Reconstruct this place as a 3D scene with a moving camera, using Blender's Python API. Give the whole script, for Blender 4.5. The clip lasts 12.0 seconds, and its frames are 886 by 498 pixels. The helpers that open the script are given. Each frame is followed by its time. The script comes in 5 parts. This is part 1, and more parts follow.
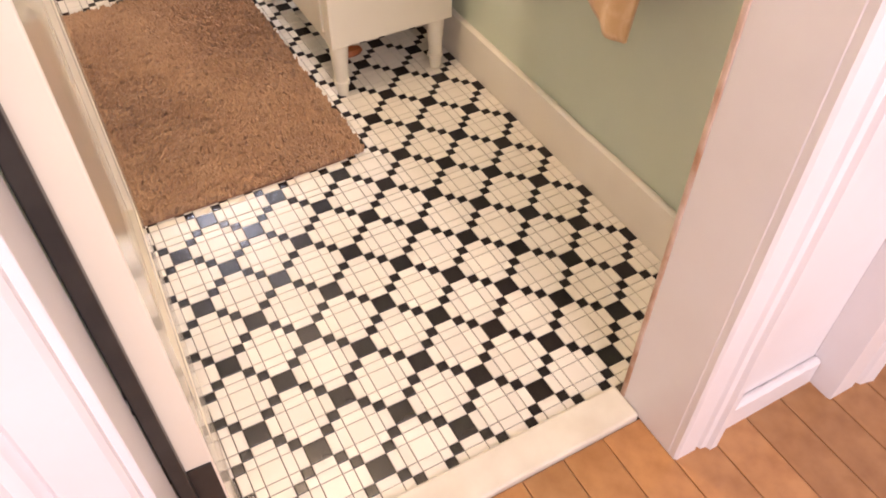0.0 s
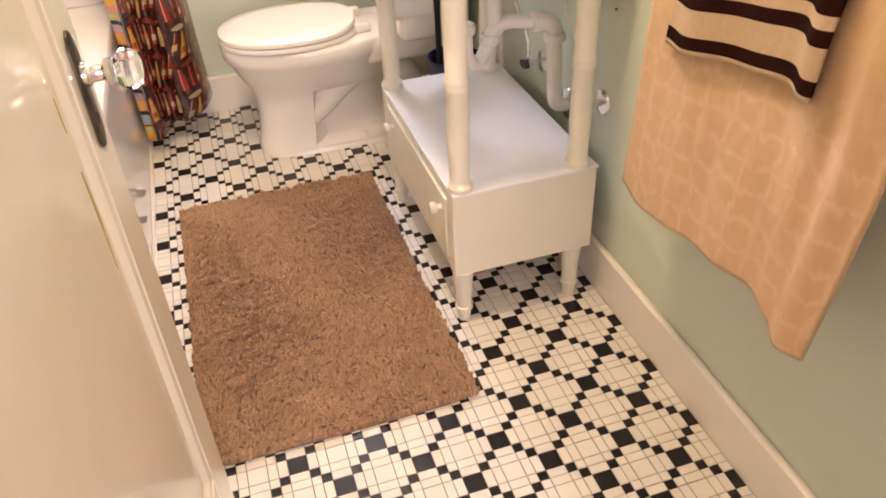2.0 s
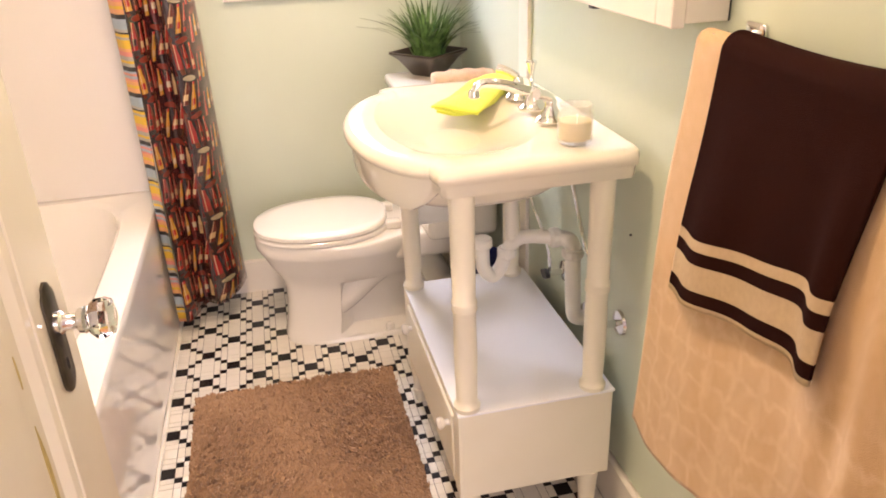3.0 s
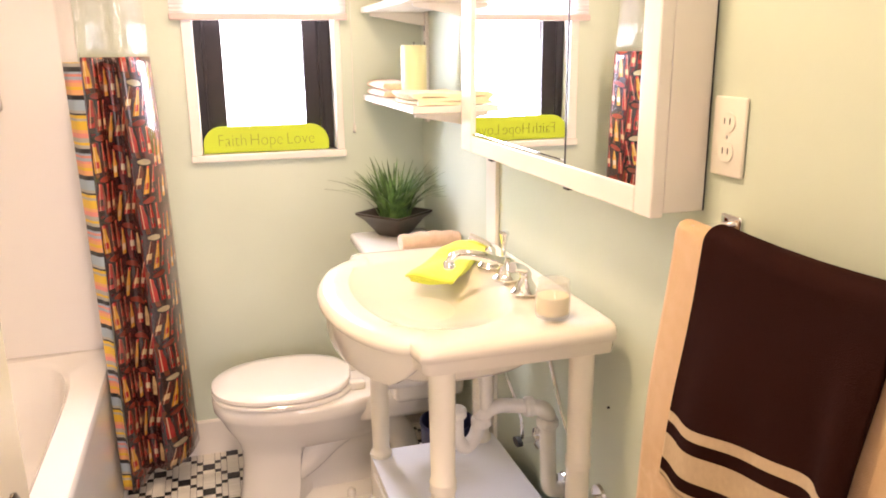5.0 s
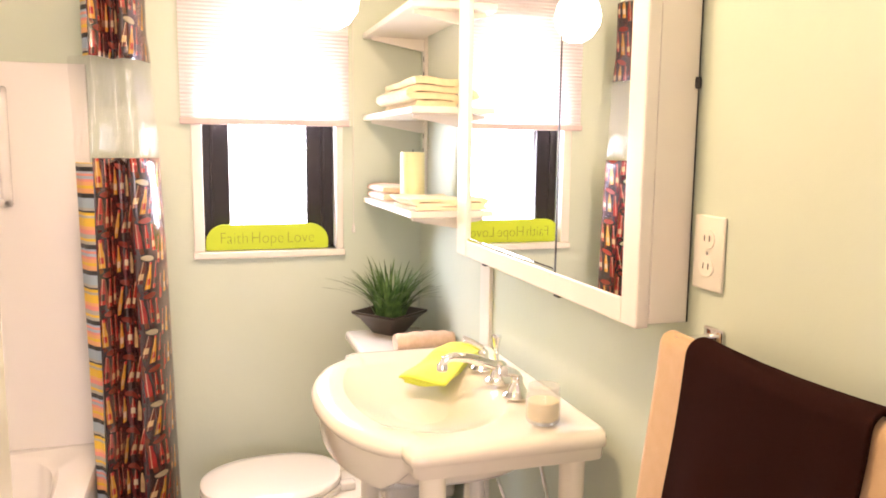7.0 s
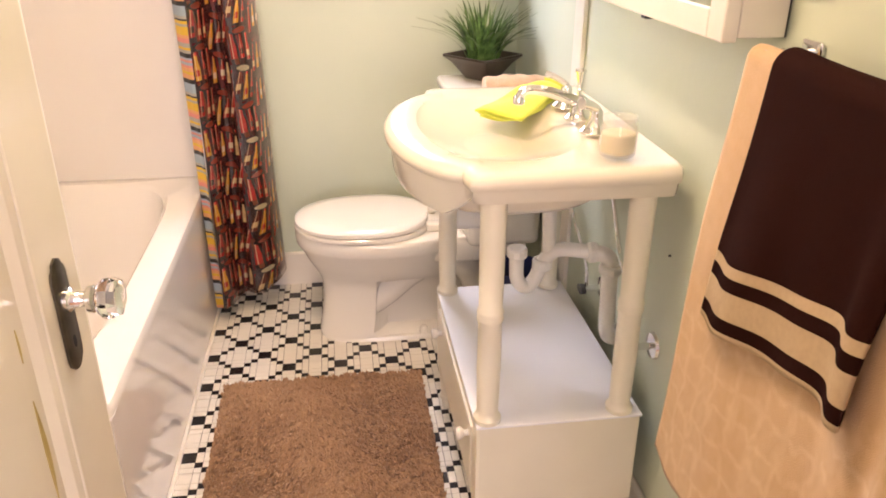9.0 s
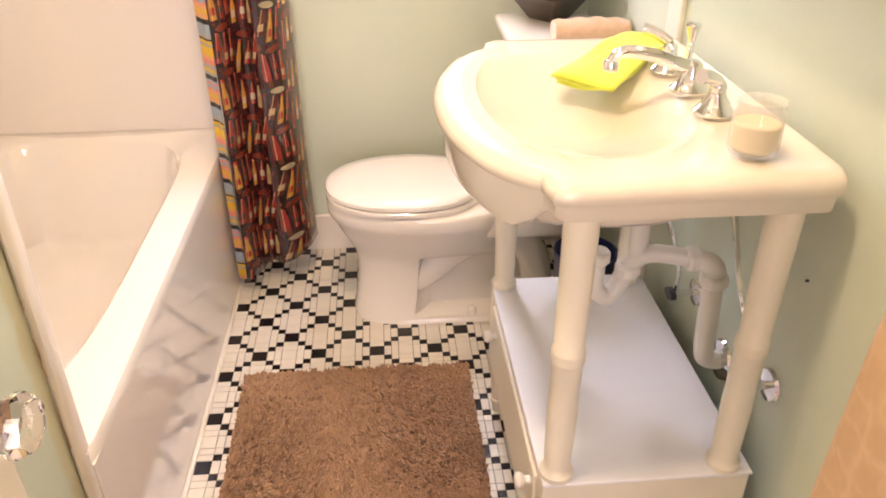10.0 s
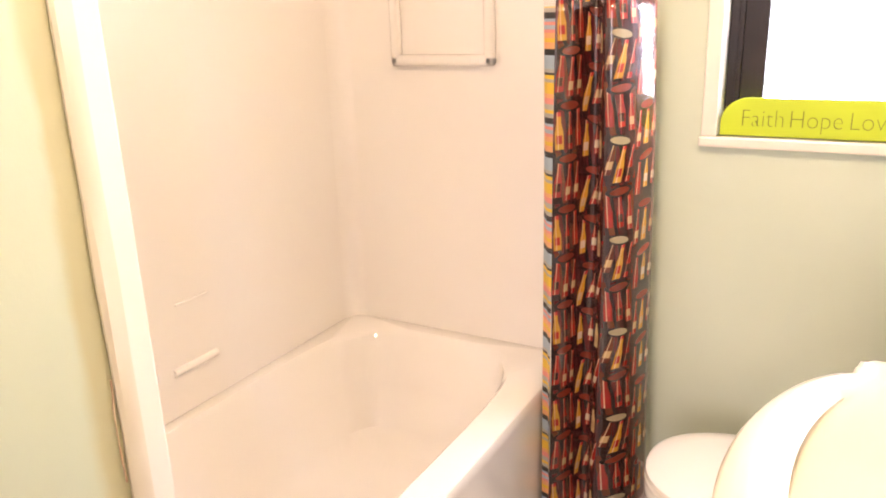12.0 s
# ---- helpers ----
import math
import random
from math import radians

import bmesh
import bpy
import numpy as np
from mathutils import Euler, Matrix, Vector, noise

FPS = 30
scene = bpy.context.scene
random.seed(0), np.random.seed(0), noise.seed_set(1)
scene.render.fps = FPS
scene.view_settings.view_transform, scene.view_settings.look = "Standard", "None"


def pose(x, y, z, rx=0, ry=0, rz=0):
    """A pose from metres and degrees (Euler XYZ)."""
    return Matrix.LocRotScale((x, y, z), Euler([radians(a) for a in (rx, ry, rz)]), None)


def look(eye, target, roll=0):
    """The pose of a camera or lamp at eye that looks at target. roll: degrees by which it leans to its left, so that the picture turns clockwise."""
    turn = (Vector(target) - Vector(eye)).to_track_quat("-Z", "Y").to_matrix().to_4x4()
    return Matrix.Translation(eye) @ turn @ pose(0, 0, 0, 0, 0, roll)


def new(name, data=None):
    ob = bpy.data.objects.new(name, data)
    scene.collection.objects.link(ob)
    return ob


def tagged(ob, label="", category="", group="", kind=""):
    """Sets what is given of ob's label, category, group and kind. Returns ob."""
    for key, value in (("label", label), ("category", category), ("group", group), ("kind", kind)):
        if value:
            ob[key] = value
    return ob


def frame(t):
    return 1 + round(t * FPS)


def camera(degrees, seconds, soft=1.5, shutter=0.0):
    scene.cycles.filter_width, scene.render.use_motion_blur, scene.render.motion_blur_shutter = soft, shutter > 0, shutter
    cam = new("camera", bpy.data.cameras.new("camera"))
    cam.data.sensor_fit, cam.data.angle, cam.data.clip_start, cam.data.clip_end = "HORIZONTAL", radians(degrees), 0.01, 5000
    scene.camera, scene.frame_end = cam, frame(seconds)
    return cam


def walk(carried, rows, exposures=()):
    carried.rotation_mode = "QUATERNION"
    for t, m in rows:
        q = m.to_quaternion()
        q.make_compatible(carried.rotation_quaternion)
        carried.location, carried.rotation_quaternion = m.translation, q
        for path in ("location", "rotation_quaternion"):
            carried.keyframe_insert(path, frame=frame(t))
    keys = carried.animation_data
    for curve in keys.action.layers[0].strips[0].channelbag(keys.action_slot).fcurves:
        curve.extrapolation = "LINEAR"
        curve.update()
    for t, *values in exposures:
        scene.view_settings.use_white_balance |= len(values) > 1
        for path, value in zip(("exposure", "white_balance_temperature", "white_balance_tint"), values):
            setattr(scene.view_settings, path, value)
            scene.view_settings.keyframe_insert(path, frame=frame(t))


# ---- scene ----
cam = camera(60.4, 12.0, soft=1.8)
PATH = [
    (0, (-0.952, -1.465, 1.182), (-0.281, -0.261, -0.268), 0.4),
    (0.5, (-0.839, -1.499, 1.178), (-0.452, -0.177, -0.273), -2.2),
    (1, (-0.79, -1.445, 1.184), (-0.452, -0.087, -0.245), -2.5),
    (1.5, (-0.779, -1.303, 1.222), (-0.414, 0.139, -0.114), -2.4),
    (2, (-0.794, -1.18, 1.254), (-0.346, 0.355, 0.054), -3.0),
    (2.5, (-0.757, -1.128, 1.294), (-0.31, 0.54, 0.285), -3.4),
    (3, (-0.674, -1.113, 1.335), (-0.288, 0.659, 0.493), -2.3),
    (3.5, (-0.65, -1.12, 1.347), (-0.271, 0.699, 0.607), -3.0),
    (3.7, (-0.658, -1.111, 1.361), (-0.256, 0.722, 0.669), -2.9),
    (5.3, (-0.728, -1.066, 1.406), (-0.158, 0.796, 0.949), -0.6),
    (5.5, (-0.727, -1.068, 1.416), (-0.171, 0.808, 0.999), -0.7),
    (6, (-0.73, -1.077, 1.429), (-0.135, 0.805, 1.108), -0.1),
    (6.5, (-0.716, -1.074, 1.431), (-0.125, 0.817, 1.159), -0.0),
    (6.7, (-0.735, -1.09, 1.425), (-0.139, 0.801, 1.168), 0.5),
    (8.3, (-0.664, -1.134, 1.431), (-0.231, 0.741, 0.885), -0.7),
    (8.5, (-0.63, -1.119, 1.396), (-0.262, 0.741, 0.759), -0.2),
    (9, (-0.626, -1.093, 1.322), (-0.375, 0.71, 0.494), 0.2),
    (9.5, (-0.608, -0.958, 1.294), (-0.405, 0.785, 0.335), 0.6),
    (10, (-0.617, -0.724, 1.306), (-0.477, 0.997, 0.298), -0.0),
    (10.5, (-0.617, -0.551, 1.304), (-0.713, 1.14, 0.24), -1.9),
    (11, (-0.547, -0.426, 1.277), (-1.061, 1.211, 0.248), -1.9),
    (11.5, (-0.45, -0.344, 1.341), (-1.243, 1.224, 0.386), -2.0),
    (12, (-0.437, -0.324, 1.371), (-1.379, 1.336, 0.777), -1.9),
]
EXPOSURE = [(0, 0.38, 6800, 25), (2.5, 0.42, 6980, 27), (6.5, 0.36, 7000, 28), (9.5, 0.35, 7030, 28), (12, 0.44, 7000, 27)]
walk(cam, [(t, look(eye, target, roll)) for t, eye, target, roll in PATH],
     exposures=EXPOSURE)

# ---- light ----
world = bpy.data.worlds.new("world")
scene.world = world
world.use_nodes = True
wn = world.node_tree.nodes
sky = wn.new("ShaderNodeTexSky")
sky.sky_type, sky.sun_disc = "NISHITA", False
sky.sun_elevation, sky.sun_rotation = radians(40), radians(200)
world.node_tree.links.new(sky.outputs[0], wn["Background"].inputs[0])
wn["Background"].inputs[1].default_value = 0.12


def area_lamp(name, m, sx, sy, power, colour):
    data = bpy.data.lights.new(name, "AREA")
    data.shape, data.size, data.size_y, data.energy, data.color = "RECTANGLE", sx, sy, power, colour
    ob = new(name, data)
    ob.matrix_world = m
    return ob


# daylight in the bathroom's window; unseen fill added at the hall's end opening
area_lamp("window_daylight", look((-0.53, 1.70, 1.30), (-0.53, 0.6, 1.0)), 0.24, 0.7, 18, (0.72, 0.83, 1.0))
area_lamp("hall_fill", look((-0.55, -3.05, 1.5), (-0.5, 0, 0.8)), 1.1, 1.3, 34, (1.0, 0.93, 0.95))


# ---- materials ----
def mat(name, colour, rough=0.5, metal=0.0, second=None, scale=8.0, detail=5.0, bump=0.0, bump_scale=60.0, coat=0.0, vary=0.0, spec=0.5, sheen=0.0):
    m = bpy.data.materials.new(name)
    m.use_nodes = True
    nt = m.node_tree
    b = nt.nodes["Principled BSDF"]
    b.inputs["Base Color"].default_value = (*colour, 1)
    b.inputs["Roughness"].default_value = rough
    b.inputs["Metallic"].default_value = metal
    b.inputs["Coat Weight"].default_value = coat
    b.inputs["Specular IOR Level"].default_value = spec
    b.inputs["Sheen Weight"].default_value = sheen
    co = nt.nodes.new("ShaderNodeTexCoord")
    if second or vary:
        nz = nt.nodes.new("ShaderNodeTexNoise")
        nz.inputs["Scale"].default_value, nz.inputs["Detail"].default_value = scale, detail
        nt.links.new(co.outputs["Object"], nz.inputs["Vector"])
        mix = nt.nodes.new("ShaderNodeMix")
        mix.data_type = "RGBA"
        mix.inputs[6].default_value = (*colour, 1)
        mix.inputs[7].default_value = (*(second or colour), 1)
        ramp = nt.nodes.new("ShaderNodeMapRange")
        ramp.inputs[1].default_value, ramp.inputs[2].default_value = 0.35, 0.7
        nt.links.new(nz.outputs["Fac"], ramp.inputs[0])
        nt.links.new(ramp.outputs[0], mix.inputs[0])
        out = mix.outputs[2]
        if vary:
            info = nt.nodes.new("ShaderNodeObjectInfo")
            mr = nt.nodes.new("ShaderNodeMapRange")
            mr.inputs[3].default_value, mr.inputs[4].default_value = 1 - vary, 1 + vary
            nt.links.new(info.outputs["Random"], mr.inputs[0])
            hs = nt.nodes.new("ShaderNodeHueSaturation")
            nt.links.new(mr.outputs[0], hs.inputs["Value"])
            nt.links.new(out, hs.inputs["Color"])
            out = hs.outputs[0]
        nt.links.new(out, b.inputs["Base Color"])
    if bump:
        n2 = nt.nodes.new("ShaderNodeTexNoise")
        n2.inputs["Scale"].default_value, n2.inputs["Detail"].default_value = bump_scale, 4
        nt.links.new(co.outputs["Object"], n2.inputs["Vector"])
        bp = nt.nodes.new("ShaderNodeBump")
        bp.inputs["Strength"].default_value, bp.inputs["Distance"].default_value = bump, 0.004
        nt.links.new(n2.outputs["Fac"], bp.inputs["Height"])
        nt.links.new(bp.outputs[0], b.inputs["Normal"])
    return m


WALL = mat("pale_green_paint", (0.60, 0.67, 0.55), 0.42, second=(0.57, 0.645, 0.53), scale=2.5, bump=0.12, bump_scale=45)
UPPER = mat("upper_wall_paint", (0.62, 0.62, 0.58), 0.5, second=(0.58, 0.58, 0.55), scale=2, bump=0.1)
WHITE = mat("white_gloss_paint", (0.80, 0.76, 0.68), 0.28, second=(0.76, 0.715, 0.63), scale=6, bump=0.1, bump_scale=25)
# white laminate with the window's bluish light put into its colour
LAMIN = mat("white_laminate_window_tint", (0.82, 0.83, 0.86), 0.34, second=(0.79, 0.80, 0.84), scale=4, bump=0.03, bump_scale=40)
RAILP = mat("pinkish_shade_rail", (0.68, 0.53, 0.50), 0.5, second=(0.63, 0.49, 0.46), scale=9)
DOORP = mat("cream_door_paint", (0.80, 0.75, 0.62), 0.16, second=(0.76, 0.70, 0.57), scale=3, bump=0.1, bump_scale=14, coat=0.3)
HALLP = mat("hall_white_paint", (0.82, 0.80, 0.81), 0.33, second=(0.77, 0.745, 0.75), scale=5, bump=0.14, bump_scale=22)
CHIP = mat("bare_wood_edge", (0.42, 0.24, 0.14), 0.6, second=(0.72, 0.60, 0.50), scale=16)
CEIL = mat("ceiling_paint", (0.78, 0.77, 0.73), 0.7, second=(0.75, 0.74, 0.70), scale=3)
PORC = mat("white_porcelain", (0.77, 0.74, 0.665), 0.16, second=(0.755, 0.72, 0.64), scale=3, coat=0.4)
VANP = mat("cream_washstand_paint", (0.79, 0.745, 0.62), 0.35, second=(0.76, 0.71, 0.575), scale=6, bump=0.08, bump_scale=30)
SINKP = mat("cream_bone_porcelain", (0.725, 0.68, 0.565), 0.18, second=(0.705, 0.655, 0.535), scale=3, coat=0.4)
TUBW = mat("white_tub_acrylic", (0.90, 0.875, 0.845), 0.09, second=(0.885, 0.855, 0.82), scale=2.5, coat=0.5, spec=0.7)
SURR = mat("white_surround_panel", (0.905, 0.875, 0.84), 0.26, second=(0.89, 0.855, 0.82), scale=2.0, bump=0.04, bump_scale=6)
TILEW = mat("white_floor_tile", (0.77, 0.735, 0.65), 0.36, second=(0.73, 0.69, 0.60), scale=9, vary=0.07)
TILEB = mat("black_floor_tile", (0.009, 0.007, 0.009), 0.26, second=(0.018, 0.013, 0.014), scale=12, vary=0.2)
GROUT = mat("dark_floor_grout", (0.06, 0.046, 0.032), 0.85, second=(0.13, 0.105, 0.078), scale=30, bump=0.3, bump_scale=300)
MARBLE = mat("cream_marble_threshold", (0.70, 0.66, 0.56), 0.3, second=(0.60, 0.55, 0.45), scale=14)
OAK = mat("oak_plank", (0.46, 0.225, 0.085), 0.28, second=(0.34, 0.150, 0.052), scale=22, vary=0.22, coat=0.3)
CHROME = mat("chrome", (0.82, 0.82, 0.82), 0.07, 1.0)
IRON = mat("aged_dark_bronze", (0.10, 0.085, 0.06), 0.38, 0.8, second=(0.05, 0.042, 0.03), scale=40)
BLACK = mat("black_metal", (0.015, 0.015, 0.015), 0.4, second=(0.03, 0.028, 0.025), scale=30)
SASH = mat("dark_brown_sash", (0.009, 0.006, 0.006), 0.45, spec=0.3, second=(0.016, 0.010, 0.009), scale=12)
PVC = mat("white_pvc_pipe", (0.78, 0.76, 0.70), 0.35, second=(0.70, 0.67, 0.60), scale=10)
LIME = mat("lime_green_paint", (0.50, 0.62, 0.02), 0.5, second=(0.46, 0.58, 0.02), scale=6)
LIMEC = mat("lime_green_cloth", (0.73, 0.80, 0.11), 0.9, second=(0.67, 0.75, 0.09), scale=40, bump=0.4, bump_scale=500, sheen=0.2, spec=0.1)
INK = mat("olive_ink", (0.19, 0.22, 0.02), 0.6, second=(0.25, 0.29, 0.02), scale=50)
BEIGE = mat("beige_towel_cloth", (0.62, 0.45, 0.28), 0.95, second=(0.54, 0.38, 0.23), scale=60, bump=0.8, bump_scale=420, sheen=0.3, spec=0.1)
PEACH = mat("peach_towel_cloth", (0.70, 0.50, 0.36), 0.95, second=(0.64, 0.45, 0.31), scale=60, bump=0.6, bump_scale=420, sheen=0.3, spec=0.1)
CREAMC = mat("cream_towel_cloth", (0.79, 0.69, 0.45), 0.95, second=(0.73, 0.62, 0.38), scale=40, bump=0.6, bump_scale=420, sheen=0.3, spec=0.1)
RUG = mat("taupe_shag_pile", (0.27, 0.155, 0.098), 0.95, second=(0.20, 0.108, 0.066), scale=7, sheen=0.25, spec=0.1)
CANDLE = mat("yellow_candle_wax", (0.82, 0.765, 0.43), 0.45, second=(0.78, 0.71, 0.37), scale=9)
WAX = mat("cream_wax", (0.86, 0.73, 0.40), 0.4, second=(0.82, 0.67, 0.34), scale=9)
POTM = mat("dark_glazed_pot", (0.035, 0.025, 0.02), 0.3, second=(0.06, 0.042, 0.03), scale=14)
SOIL = mat("soil", (0.05, 0.03, 0.02), 0.95, second=(0.09, 0.055, 0.035), scale=60, bump=0.6, bump_scale=200)
LEAF = mat("artificial_grass_leaf", (0.025, 0.075, 0.018), 0.34, second=(0.19, 0.34, 0.10), scale=30)
PLATE = mat("white_outlet_plastic", (0.80, 0.77, 0.68), 0.35, second=(0.78, 0.75, 0.65), scale=8)
OLIVE = mat("worn_olive_wood", (0.46, 0.36, 0.13), 0.5, second=(0.36, 0.26, 0.07), scale=30)
DARKHOLE = mat("dark_slot", (0.02, 0.02, 0.02), 0.7)
ORANGE = mat("orange_brown_plastic", (0.42, 0.12, 0.03), 0.5, second=(0.30, 0.08, 0.02), scale=25)
BLUEP = mat("dark_blue_plastic", (0.012, 0.016, 0.075), 0.4, second=(0.02, 0.03, 0.10), scale=20)


def glass_mat(name, colour, rough=0.0, ior=1.45):
    m = mat(name, colour, rough)
    b = m.node_tree.nodes["Principled BSDF"]
    b.inputs["Transmission Weight"].default_value, b.inputs["IOR"].default_value = 1.0, ior
    return m


JARGLASS = mat("thin_jar_glass", (0.80, 0.80, 0.76), 0.03, spec=0.8)
JARGLASS.node_tree.nodes["Principled BSDF"].inputs["Alpha"].default_value = 0.27
GLASS = glass_mat("clear_glass", (0.97, 0.97, 0.97))
PANE = glass_mat("window_glass", (1, 1, 1), 0.0, 1.02)
MIRROR = mat("mirror_silver", (0.93, 0.94, 0.93), 0.004, 1.0)
VINYL = mat("clear_vinyl", (0.95, 0.93, 0.90), 0.05)
nt = VINYL.node_tree
see = nt.nodes.new("ShaderNodeBsdfTransparent")
see.inputs[0].default_value = (0.992, 0.990, 0.985, 1)
gls = nt.nodes.new("ShaderNodeBsdfGlossy")
gls.inputs["Roughness"].default_value = 0.10
vuv, vmap, vno, vbu, vmx = (nt.nodes.new("ShaderNode" + k) for k in ("UVMap", "Mapping", "TexNoise", "Bump", "MixShader"))
vmap.inputs["Scale"].default_value = (55, 5, 1)
vno.inputs["Scale"].default_value = 1.0
vbu.inputs["Strength"].default_value, vbu.inputs["Distance"].default_value = 0.9, 0.012
vmx.inputs[0].default_value = 0.11
for p, q in ((vuv.outputs[0], vmap.inputs[0]), (vmap.outputs[0], vno.inputs["Vector"]), (vno.outputs["Fac"], vbu.inputs["Height"]), (vbu.outputs[0], gls.inputs["Normal"]), (see.outputs[0], vmx.inputs[1]), (gls.outputs[0], vmx.inputs[2]), (vmx.outputs[0], nt.nodes["Material Output"].inputs[0])):
    nt.links.new(p, q)


def glow_mat(name, colour, strength):
    m = bpy.data.materials.new(name)
    m.use_nodes = True
    nt = m.node_tree
    em = nt.nodes.new("ShaderNodeEmission")
    em.inputs[0].default_value, em.inputs[1].default_value = (*colour, 1), strength
    nt.links.new(em.outputs[0], nt.nodes["Material Output"].inputs[0])
    return m


LAMPGLASS = glow_mat("lit_frosted_globe", (1.0, 0.78, 0.52), 25)
# glow of the fill dome added under the ceiling
FILLGLOW = glow_mat("ceiling_fill_glow", (1.0, 0.78, 0.52), 103)
OUTSIDE = glow_mat("bright_overcast_daylight", (0.95, 0.97, 1.0), 5)

SHADE = mat("white_pleated_fabric", (0.85, 0.82, 0.84), 0.8, second=(0.82, 0.79, 0.81), scale=5)
nt = SHADE.node_tree
tr = nt.nodes.new("ShaderNodeBsdfTranslucent")
tr.inputs[0].default_value = (0.93, 0.86, 0.92, 1)
mx = nt.nodes.new("ShaderNodeMixShader")
mx.inputs[0].default_value = 0.24
nt.links.new(nt.nodes["Principled BSDF"].outputs[0], mx.inputs[1])
nt.links.new(tr.outputs[0], mx.inputs[2])
nt.links.new(mx.outputs[0], nt.nodes["Material Output"].inputs[0])


class Graph:
    """Short spelling for node arithmetic."""

    def __init__(self, m):
        self.nt = m.node_tree

    def op(self, kind, a, b=0.0, c=0.0):
        n = self.nt.nodes.new("ShaderNodeMath")
        n.operation = kind
        for k, v in enumerate((a, b, c)):
            if isinstance(v, (int, float)):
                n.inputs[k].default_value = v
            else:
                self.nt.links.new(v, n.inputs[k])
        return n.outputs[0]

    def uv(self):
        n = self.nt.nodes.new("ShaderNodeUVMap")
        s = self.nt.nodes.new("ShaderNodeSeparateXYZ")
        self.nt.links.new(n.outputs[0], s.inputs[0])
        return s.outputs[0], s.outputs[1]

    def noise2(self, x, y, seed=0.0):
        c = self.nt.nodes.new("ShaderNodeCombineXYZ")
        for k, v in enumerate((x, y, seed)):
            if isinstance(v, (int, float)):
                c.inputs[k].default_value = v
            else:
                self.nt.links.new(v, c.inputs[k])
        w = self.nt.nodes.new("ShaderNodeTexWhiteNoise")
        self.nt.links.new(c.outputs[0], w.inputs[0])
        return w.outputs[0]

    def ramp(self, fac, stops, constant=True):
        r = self.nt.nodes.new("ShaderNodeValToRGB")
        r.color_ramp.interpolation = "CONSTANT" if constant else "LINEAR"
        el = r.color_ramp.elements
        while len(el) > 1:
            el.remove(el[-1])
        el[0].position, el[0].color = stops[0][0], (*stops[0][1], 1)
        for p, c in stops[1:]:
            e = el.new(p)
            e.color = (*c, 1)
        self.nt.links.new(fac, r.inputs[0])
        return r.outputs[0]

    def mix(self, fac, a, b):
        n = self.nt.nodes.new("ShaderNodeMix")
        n.data_type = "RGBA"
        for k, v in ((0, fac), (6, a), (7, b)):
            if isinstance(v, tuple):
                n.inputs[k].default_value = (*v, 1)
            elif isinstance(v, (int, float)):
                n.inputs[k].default_value = v
            else:
                self.nt.links.new(v, n.inputs[k])
        return n.outputs[2]


